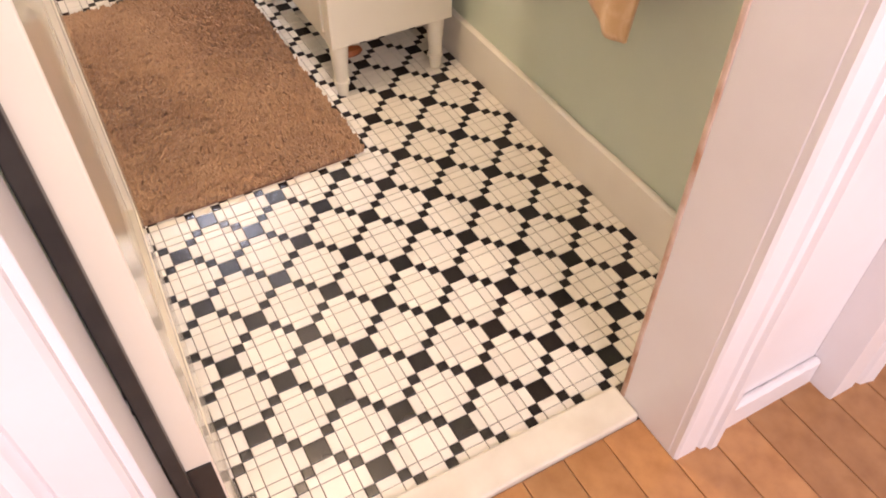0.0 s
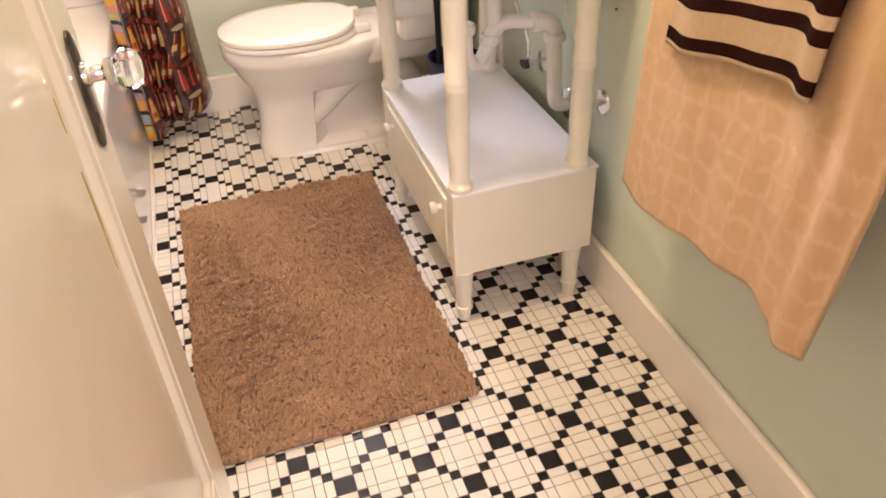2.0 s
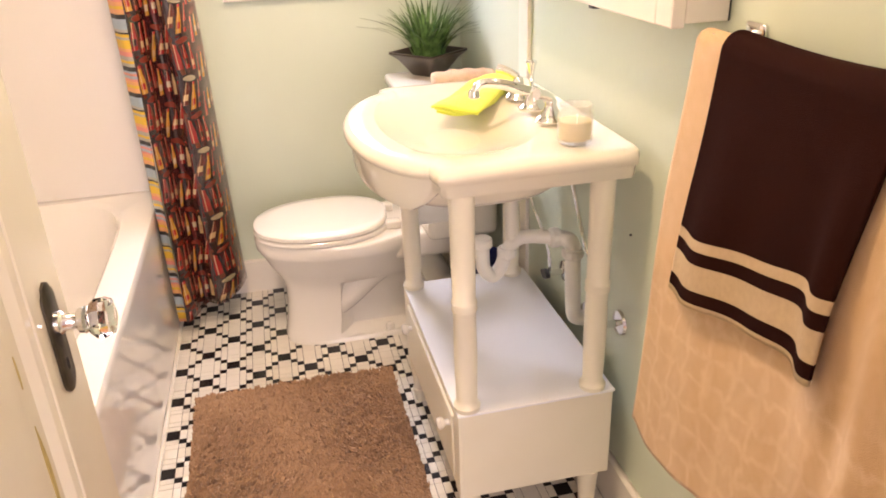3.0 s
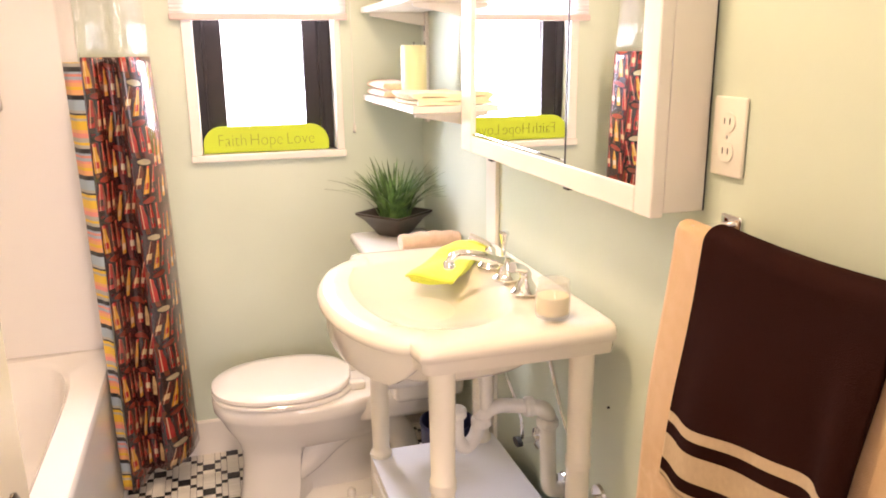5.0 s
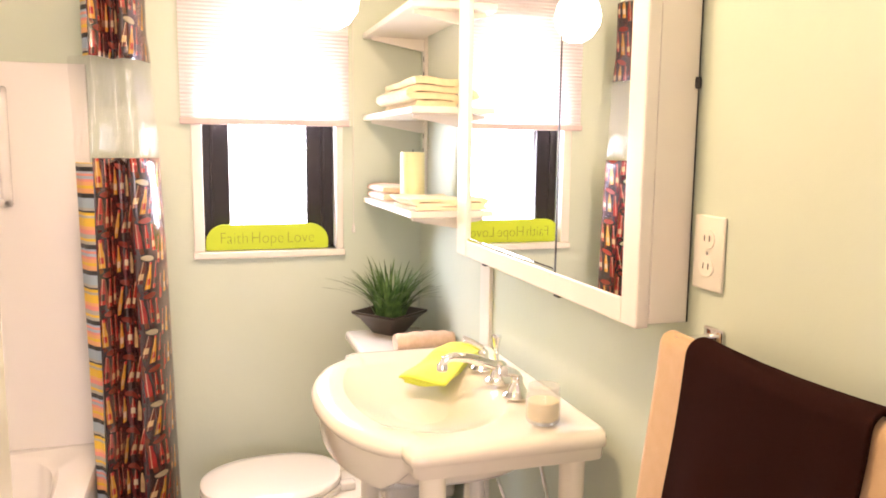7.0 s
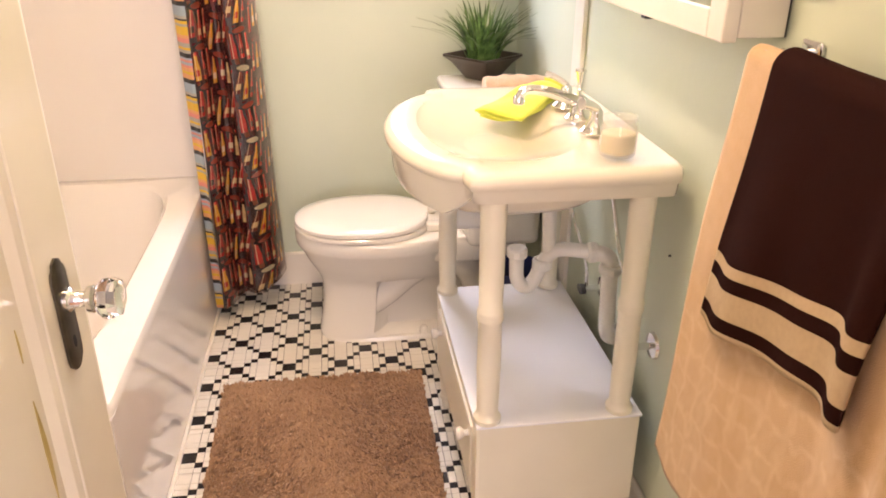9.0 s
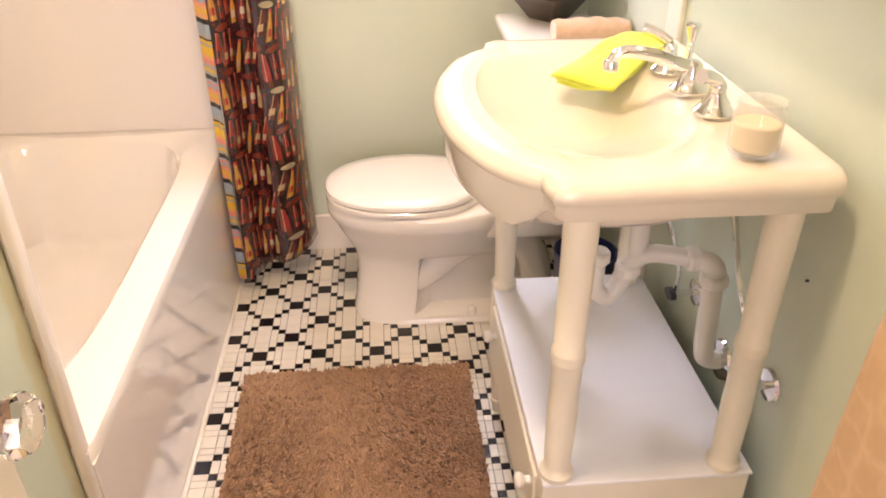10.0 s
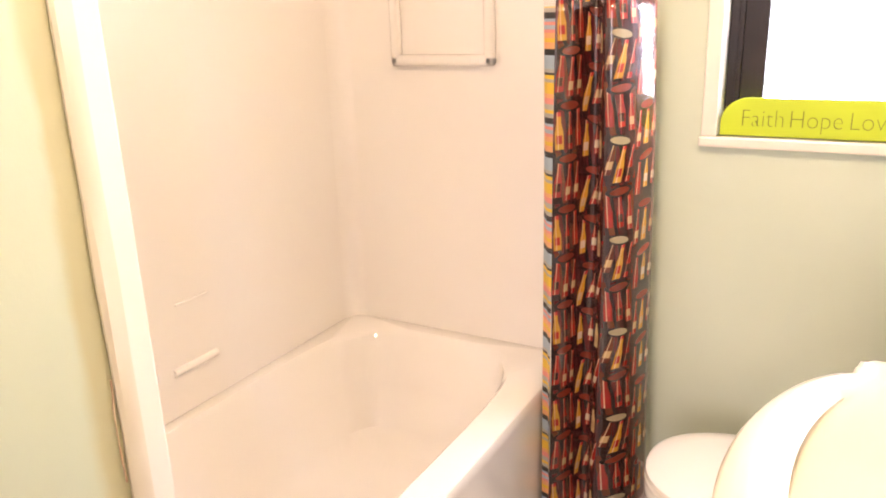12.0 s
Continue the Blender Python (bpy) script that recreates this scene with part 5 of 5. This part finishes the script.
BARZ, BARX, BY0, BY1 = 1.134, -0.062, -0.150, -0.63


def towel_bar():
    b = thing("towel_bar", "chrome towel bar on the wall", "towel rail")
    for y in (BY0, BY1):
        part("post", bbox(BARX - 0.012, -0.0005, y - 0.008, y + 0.008, BARZ - 0.016, BARZ + 0.016, 0.005, 3), CHROME, b, smooth=True)
        part("post_plate", bbox(-0.009, -0.0004, y - 0.022, y + 0.022, BARZ - 0.026, BARZ + 0.026, 0.004, 3), CHROME, b, smooth=True)
    part("bar", tube([(BARX, BY0, BARZ), (BARX, BY1, BARZ)], 0.008, 14), CHROME, b, smooth=True)


towel_bar()


def drape(y, z):
    """Depth of the hanging folds at a place on the towels, 0 to about 1."""
    f = 0.5 + 0.28 * math.sin(y * 17 + 0.6) + 0.22 * math.sin(y * 31 + z * 2.4 + 1.9) + 0.14 * math.sin(y * 52 - z * 3.1)
    ridge = math.exp(-(((y + 0.515 - 0.10 * (z - 0.8)) / 0.028) ** 2))
    return f + 0.7 * ridge


def hung_towel(name, label, y0, y1, front, back, rad, material, th, lean, hem, column, drop, fold, slope=0.022, category="towel"):
    """A towel hung over the bar: back flap, over the bar, front flap with hanging folds and an uneven hem."""
    t = thing(name, label, category)

    def length(s):
        return front - slope * s + drop * math.exp(-(((y0 + (y1 - y0) * s - column) / 0.05) ** 2)) + hem * math.sin(s * 5.2 + 0.8) + 0.35 * hem * math.sin(s * 13)

    def fn(s, q):
        y = y0 + (y1 - y0) * s
        f = length(s)
        d = q * (back + math.pi * rad + f)
        if d < back:
            return (min(BARX + rad, -0.014), y, BARZ - (back - d))
        if d < back + math.pi * rad:
            a = (d - back) / rad
            return (BARX + rad * math.cos(a), y, BARZ + rad * math.sin(a) - 0.006 * math.sin(math.pi * s))
        dd = d - back - math.pi * rad
        z = BARZ - dd
        free = min(1.0, dd / 0.26)
        free = free * free * (3 - 2 * free)
        roll = math.exp(-(((y - column - 0.05 * (z - 0.7)) / 0.026) ** 2))
        x = BARX - rad - lean * dd - (fold * drape(y, z) + drop * roll) * free
        return (x, y + 0.030 * (1 - s) * dd + 0.006 * math.sin(z * 9 + s * 4) * free, z - 0.006 * math.sin(math.pi * s) * (1 - free))

    def uv(s, q):
        total = back + math.pi * rad + length(s)
        return ((y1 - y0) * s, total - q * total)

    ob = part("cloth", sheet(fn, 80, 110, uv), material, t, smooth=True)
    thicken(ob, th)
    return t


hung_towel("bath_towel", "tan terry bath towel hung over the towel bar", -0.124, -0.630, 0.640, 0.30, 0.016, TANT, 0.007, 0.068, 0.015, -0.585, 0.022, 0.015, slope=0.010)
hung_towel("hand_towel", "dark brown hand towel with beige bands over the bath towel", -0.200, -0.518, 0.350, 0.22, 0.0245, BROWNT, 0.005, 0.080, 0.004, -0.495, 0.006, 0.024, slope=0.050)


# ---- door ----
def door():
    d = thing("door_1", "cream painted panelled door standing open into the bathroom", "door", kind="structure")
    L, T, H = 0.748, 0.036, 2.01
    # local: hinge at origin, leaf along +y, visible face at x = 0, back at x = -T
    st = 0.110
    z0 = 0.012
    rails = [(z0, 0.235), (1.22, 1.36), (1.90, H)]

    def leaf(a, b, c, e):
        return bbox(-T, 0, a, b, c, e, 0.0025)
    part("stile", leaf(0.0, st, z0, H), DOORP, d)
    part("stile", leaf(L - st, L, z0, H), DOORP, d)
    for a, b in rails:
        part("rail", leaf(st + 0.0003, L - st - 0.0003, a, b), DOORP, d)
    for a, b in ((0.235, 1.22), (1.36, 1.90)):
        bm = bmesh.new()
        # recessed panel with sloped moulding on both faces
        for s in (0, 1):
            lo = []
            for inset, dep in ((0.0003, 0.002), (0.012, 0.004), (0.024, 0.012), (0.05, 0.0125)):
                x = -dep if s == 0 else -T + dep
                lo.append([Vector((x, y, z)) for y, z in ((st + inset, a + inset), (L - st - inset, a + inset), (L - st - inset, b - inset), (st + inset, b - inset))])
            rings(bm, lo, close_first=False)
        part("panel", bm, DOORP, d)
    for za, zb, w in ((0.702, 0.838, 0.0068), (0.885, 0.925, 0.002)):
        ym = L - st - 0.042
        part("worn_patch", rings(bmesh.new(), [[Vector((x, ym + w * sgn * math.sin(math.pi * k / 8) * (1 if sgn > 0 else 0.25), za + (zb - za) * k / 8)) for sgn, ks in ((1, range(0, 9)), (-1, range(8, -1, -1))) for k in ks][:17] for x in (-0.0142, -0.0112)]), OLIVE, d, "paint worn to olive brown wood")
    for z in (0.335, 1.02, 1.78):
        hg = part("hinge", bbox(-T + 0.004, -0.003, -0.0022, -0.0002, z - 0.045, z + 0.045), BLACK, d, "black door hinge leaf")
        part("hinge_pin", tube([(-T - 0.003, -0.006, z - 0.048), (-T - 0.003, -0.006, z + 0.048)], 0.006, 10), BLACK, hg)
    # backplate with stepped ends, glass knob
    ky, kz = L - 0.060, 0.910
    up = [(0.020, -0.062), (0.020, 0.058), (0.0175, 0.066), (0.012, 0.070), (0.010, 0.077), (0.0, 0.082), (-0.010, 0.077), (-0.012, 0.070), (-0.0175, 0.066), (-0.020, 0.058), (-0.020, -0.062), (-0.0175, -0.072), (-0.008, -0.082), (0.0, -0.085), (0.008, -0.082), (0.0175, -0.072)]
    bp = part("backplate", rings(bmesh.new(), [[Vector((x, ky + yy * k, kz - 0.018 + zz * (0.86 if k == 1 else 0.83))) for yy, zz in up] for x, k in ((0.0004, 1), (0.003, 1), (0.0048, 0.88))]), IRON, d, "aged metal backplate", smooth=True)
    part("keyhole", rings(bmesh.new(), [[Vector((x, ky + 0.0035 * math.cos(a), kz - 0.054 + 0.008 * math.sin(a))) for a in np.linspace(0, 2 * math.pi, 13)[:-1]] for x in (0.0047, 0.0055)]), DARKHOLE, bp)
    part("knob_neck", lathe([(0.014, 0.0045), (0.014, 0.010), (0.010, 0.014), (0.009, 0.026), (0.015, 0.030), (0.016, 0.036), (0.012, 0.039)], (0, ky, kz), "x", 18), CHROME, d, "metal knob shank", smooth=True)
    part("knob", lathe([(0.010, 0.037), (0.017, 0.041), (0.0245, 0.049), (0.0255, 0.056), (0.0215, 0.065), (0.010, 0.069)], (0, ky, kz), "x", 8), GLASS, d, "faceted clear glass knob")
    d.matrix_world = pose(-0.974, NEAR + 0.004, 0, 0, 0, -2.0)
    return d


door()


# ---- lamp ----
def pendant():
    l = thing("pendant_lamp", "lit frosted glass globe lamp hanging from the ceiling", "lamp")
    x, y, zc = -0.43, 0.83, 1.786
    part("globe", lathe([(0.02, -0.068), (0.045, -0.054), (0.064, -0.025), (0.068, 0.0), (0.060, 0.032), (0.040, 0.056), (0.028, 0.064)], (x, y, zc), seg=24), LAMPGLASS, l, "glowing frosted globe", smooth=True)
    part("cap", lathe([(0.034, 0.063), (0.036, 0.075), (0.024, 0.10), (0.006, 0.112)], (x, y, zc), seg=20), CHROME, l, smooth=True)
    part("stem", tube([(x, y, zc + 0.11), (x, y, CEILZ - 0.02)], 0.005, 8), CHROME, l)
    part("canopy", lathe([(0.055, -0.001), (0.052, -0.012), (0.02, -0.024)], (x, y, CEILZ), seg=20), CHROME, l, smooth=True)


pendant()
# out of view: a dome added to brighten the near wall and tub
dome = thing("ceiling_fill", "unseen dome added under the ceiling to brighten the bathroom", "lamp")
part("dome", lathe([(0.01, -0.085), (0.06, -0.078), (0.105, -0.055), (0.13, -0.022), (0.132, -0.012)], (-0.76, 0.05, CEILZ), seg=28), FILLGLOW, dome, "glowing dome of the added fill", smooth=True)
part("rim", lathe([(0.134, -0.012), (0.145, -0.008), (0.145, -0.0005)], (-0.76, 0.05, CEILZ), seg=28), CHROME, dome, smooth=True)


# ---- rug ----
def rug():
    r = thing("bath_rug", "taupe brown shaggy bath rug on the tiled floor", "rug")
    x0, x1, y0, y1 = -1.012, -0.412, -0.125, 0.875
    part("backing", rings(bmesh.new(), [oval((x0 + x1) / 2, (y0 + y1) / 2, z, (x1 - x0) / 2 - 0.008, (x1 - x0) / 2 - 0.008, (y1 - y0) / 2 - 0.008, 64, 14) for z in (0.0044, 0.011)]), RUG, r)
    rng = np.random.default_rng(4)
    n = 34000
    u = rng.random((n, 2))
    px, py = x0 + 0.008 + (x1 - x0 - 0.016) * u[:, 0], y0 + 0.008 + (y1 - y0 - 0.016) * u[:, 1]
    ang = rng.random(n) * 2 * np.pi
    flow = 1.6 + 1.3 * np.sin(px * 9) + 1.1 * np.sin(py * 6 + px * 4)
    la = flow + rng.normal(0, 0.9, n)
    lean = 0.009 * rng.random(n) + 0.003
    clump = np.sin(px * 55 + 3 * np.sin(py * 36)) * np.sin(py * 84 + 2.5 * np.sin(px * 42)) + 0.7 * np.sin(px * 41 + 1.3) * np.sin(py * 37)
    corner = 0.035
    ex, ey = np.minimum(px - x0, x1 - px), np.minimum(py - y0, y1 - py)
    inside = (ex > corner) | (ey > corner) | (np.hypot(corner - ex, corner - ey) < corner)
    h = 0.0212 + 0.0052 * rng.random(n) + 0.0066 * np.clip(clump, -1, 1)
    w = 0.0026 + 0.0022 * rng.random(n)
    verts = np.zeros((n, 7, 3))
    for k in range(3):
        a = ang + 2 * np.pi * k / 3
        verts[:, k] = np.stack([px + w * np.cos(a), py + w * np.sin(a), np.full(n, 0.0095)], 1)
        verts[:, 3 + k] = np.stack([px + lean * 0.4 * np.cos(la) + w * 1.1 * np.cos(a + 0.5), py + lean * 0.4 * np.sin(la) + w * 1.1 * np.sin(a + 0.5), 0.0095 + (h - 0.0095) * 0.65], 1)
    verts[:, 6] = np.stack([px + lean * np.cos(la), py + lean * np.sin(la), h], 1)
    tri = np.array([(0, 1, 4), (0, 4, 3), (1, 2, 5), (1, 5, 4), (2, 0, 3), (2, 3, 5), (3, 4, 6), (4, 5, 6), (5, 3, 6)])
    verts = verts[inside]
    faces = (np.arange(len(verts))[:, None, None] * 7 + tri[None]).reshape(-1, 3)
    me = bpy.data.meshes.new("pile")
    me.from_pydata(verts.reshape(-1, 3).tolist(), [], faces.tolist())
    me.materials.append(PILE)
    ob = new("pile", me)
    ob.parent = r
    tagged(ob, "shaggy taupe pile", kind="stuff")


PILE = mat("taupe_pile_yarn", (0.41, 0.255, 0.148), 0.95, second=(0.335, 0.20, 0.115), scale=7, sheen=0.2, spec=0.1)
g = Graph(PILE)
geo = PILE.node_tree.nodes.new("ShaderNodeNewGeometry")
val = g.op("ADD", 0.9, g.op("MULTIPLY", geo.outputs["Random Per Island"], 0.2))
hs = PILE.node_tree.nodes.new("ShaderNodeHueSaturation")
pb = PILE.node_tree.nodes["Principled BSDF"]
src = pb.inputs["Base Color"].links[0].from_socket
PILE.node_tree.links.new(src, hs.inputs["Color"])
PILE.node_tree.links.new(val, hs.inputs["Value"])
PILE.node_tree.links.new(hs.outputs[0], pb.inputs["Base Color"])
rug()

bit = thing("orange_tool", "small orange brown object lying under the washstand", "object")
part("body", rings(bmesh.new(), [oval(-0.27, 0.30, z, a, a, b, 20) for z, a, b in ((0.0045, 0.03, 0.016), (0.012, 0.036, 0.02), (0.022, 0.03, 0.014))]), ORANGE, bit, smooth=True)
waste = thing("waste_bin", "dark navy waste bin between washstand and toilet", "bin")
part("body", lathe([(0.062, 0.0045), (0.066, 0.008), (0.076, 0.345), (0.079, 0.349), (0.079, 0.359), (0.074, 0.359), (0.064, 0.02), (0.004, 0.018)], (-0.135, 0.860, 0), seg=28), BLUEP, waste, smooth=True)
brush = thing("toilet_brush", "dark brown handle of a toilet brush standing in the bin", "brush")
part("handle", lathe([(0.006, 0.02), (0.008, 0.03), (0.0085, 0.50), (0.0105, 0.55), (0.009, 0.575), (0.003, 0.58)], (-0.187, 0.835, 0), seg=12), SASH, brush, smooth=True)
part("bristles", lathe([(0.012, 0.020), (0.026, 0.024), (0.030, 0.06), (0.024, 0.09), (0.008, 0.10)], (-0.187, 0.835, 0), seg=14), PVC, brush, smooth=True)


# ---- floors, piece by piece ----
B = 0.08
XN, YN = -0.023, 0.0  # a lattice node
BIG, SML, JOINT = 0.040, 0.020, 0.0016
floor = structure(part("floor", bbox(LEFT, 0.0, NEAR - 0.03, FAR, -0.03, 0.0015), GROUT), "black and white lattice mosaic tile floor")
MESHES = {}


def tile_mesh(w, d, material):
    """A tile with chamfered top edges, centred, foot at z = 0."""
    key = (round(w, 4), round(d, 4), material.name)
    if key not in MESHES:
        c, h = 0.0007, 0.0042
        vs = [(sx * w / 2, sy * d / 2, 0.0) for sx, sy in ((-1, -1), (1, -1), (1, 1), (-1, 1))]
        vs += [(sx * w / 2, sy * d / 2, h - c) for sx, sy in ((-1, -1), (1, -1), (1, 1), (-1, 1))]
        vs += [(sx * (w / 2 - c), sy * (d / 2 - c), h) for sx, sy in ((-1, -1), (1, -1), (1, 1), (-1, 1))]
        fs = [(k, (k + 1) % 4, 4 + (k + 1) % 4, 4 + k) for k in range(4)] + [(4 + k, 4 + (k + 1) % 4, 8 + (k + 1) % 4, 8 + k) for k in range(4)] + [(8, 9, 10, 11)]
        me = bpy.data.meshes.new("tile")
        me.from_pydata(vs, [], fs)
        me.materials.append(material)
        MESHES[key] = me
    return MESHES[key]


xlo, xhi, ylo, yhi = APRON + 0.002, -0.02, NEAR + 0.03, FAR - 0.02
rest = {"white_mosaic": ([], [], TILEW), "black_mosaic": ([], [], TILEB)}
trng = random.Random(17)
for I in range(-1, 15):
    for J in range(-13, 21):
        nx, ny = XN - B * I, YN + B * J
        # cell offsets from the node towards -x and +y: big, small, small
        for ci, (ox, wx) in enumerate(((0.0, BIG), (-0.030, SML), (-0.050, SML))):
            for cj, (oy, wy) in enumerate(((0.0, BIG), (0.030, SML), (0.050, SML))):
                x, y = nx + ox, ny + oy
                if (I + J) % 2 == 0:
                    black = (ci, cj) in ((0, 0), (1, 1), (2, 2))
                else:
                    black = (ci, cj) in ((1, 2), (2, 1))
                xa, xb = max(x - wx / 2, xlo) + JOINT / 2, min(x + wx / 2, xhi) - JOINT / 2
                ya, yb = max(y - wy / 2, ylo) + JOINT / 2, min(y + wy / 2, yhi) - JOINT / 2
                if xb - xa < 0.003 or yb - ya < 0.003:
                    continue
                me = tile_mesh(xb - xa, yb - ya, TILEB if black else TILEW)
                cx, cy = (xa + xb) / 2, (ya + yb) / 2
                tilt = trng.uniform(-0.0002, 0.0002)
                if -0.90 < cy < -0.50 and -0.90 < cx < -0.28:
                    ob = new("tile", me)
                    ob.parent = floor
                    ob.location = (cx, cy, tilt)
                else:
                    vs, fs, _ = rest["black_mosaic" if black else "white_mosaic"]
                    k0 = len(vs)
                    vs += [(v.co.x + cx, v.co.y + cy, v.co.z + tilt) for v in me.vertices]
                    fs += [tuple(k0 + k for k in p.vertices) for p in me.polygons]
for nm, (vs, fs, m) in rest.items():
    me = bpy.data.meshes.new(nm)
    me.from_pydata(vs, [], fs)
    me.materials.append(m)
    ob = new(nm, me)
    ob.parent = floor
    tagged(ob, nm.split("_")[0] + " ceramic mosaic tiles", kind="stuff")

hall_floor = structure(part("floor_hall", bbox(-2.3, 1.1, -3.2, NEAR - 0.036, -0.05, -0.004), BLACK), "varnished oak strip floor of the hall")
pr = random.Random(5)
PW = 0.083
x = -2.29
while x < 1.0:
    y = NEAR - 0.0425
    while y > -3.05:
        ln = pr.uniform(0.35, 0.9)
        y2 = max(y - ln, -3.15)
        bm = bbox(-PW / 2 + 0.0006, PW / 2 - 0.0006, -(y - y2) + 0.0008, 0, -0.012, 0.0, 0.0012, 1)
        ob = part("plank", bm, OAK, hall_floor)
        ob.location = (x + PW / 2, y, 0.0)
        y = y2
    x += PW
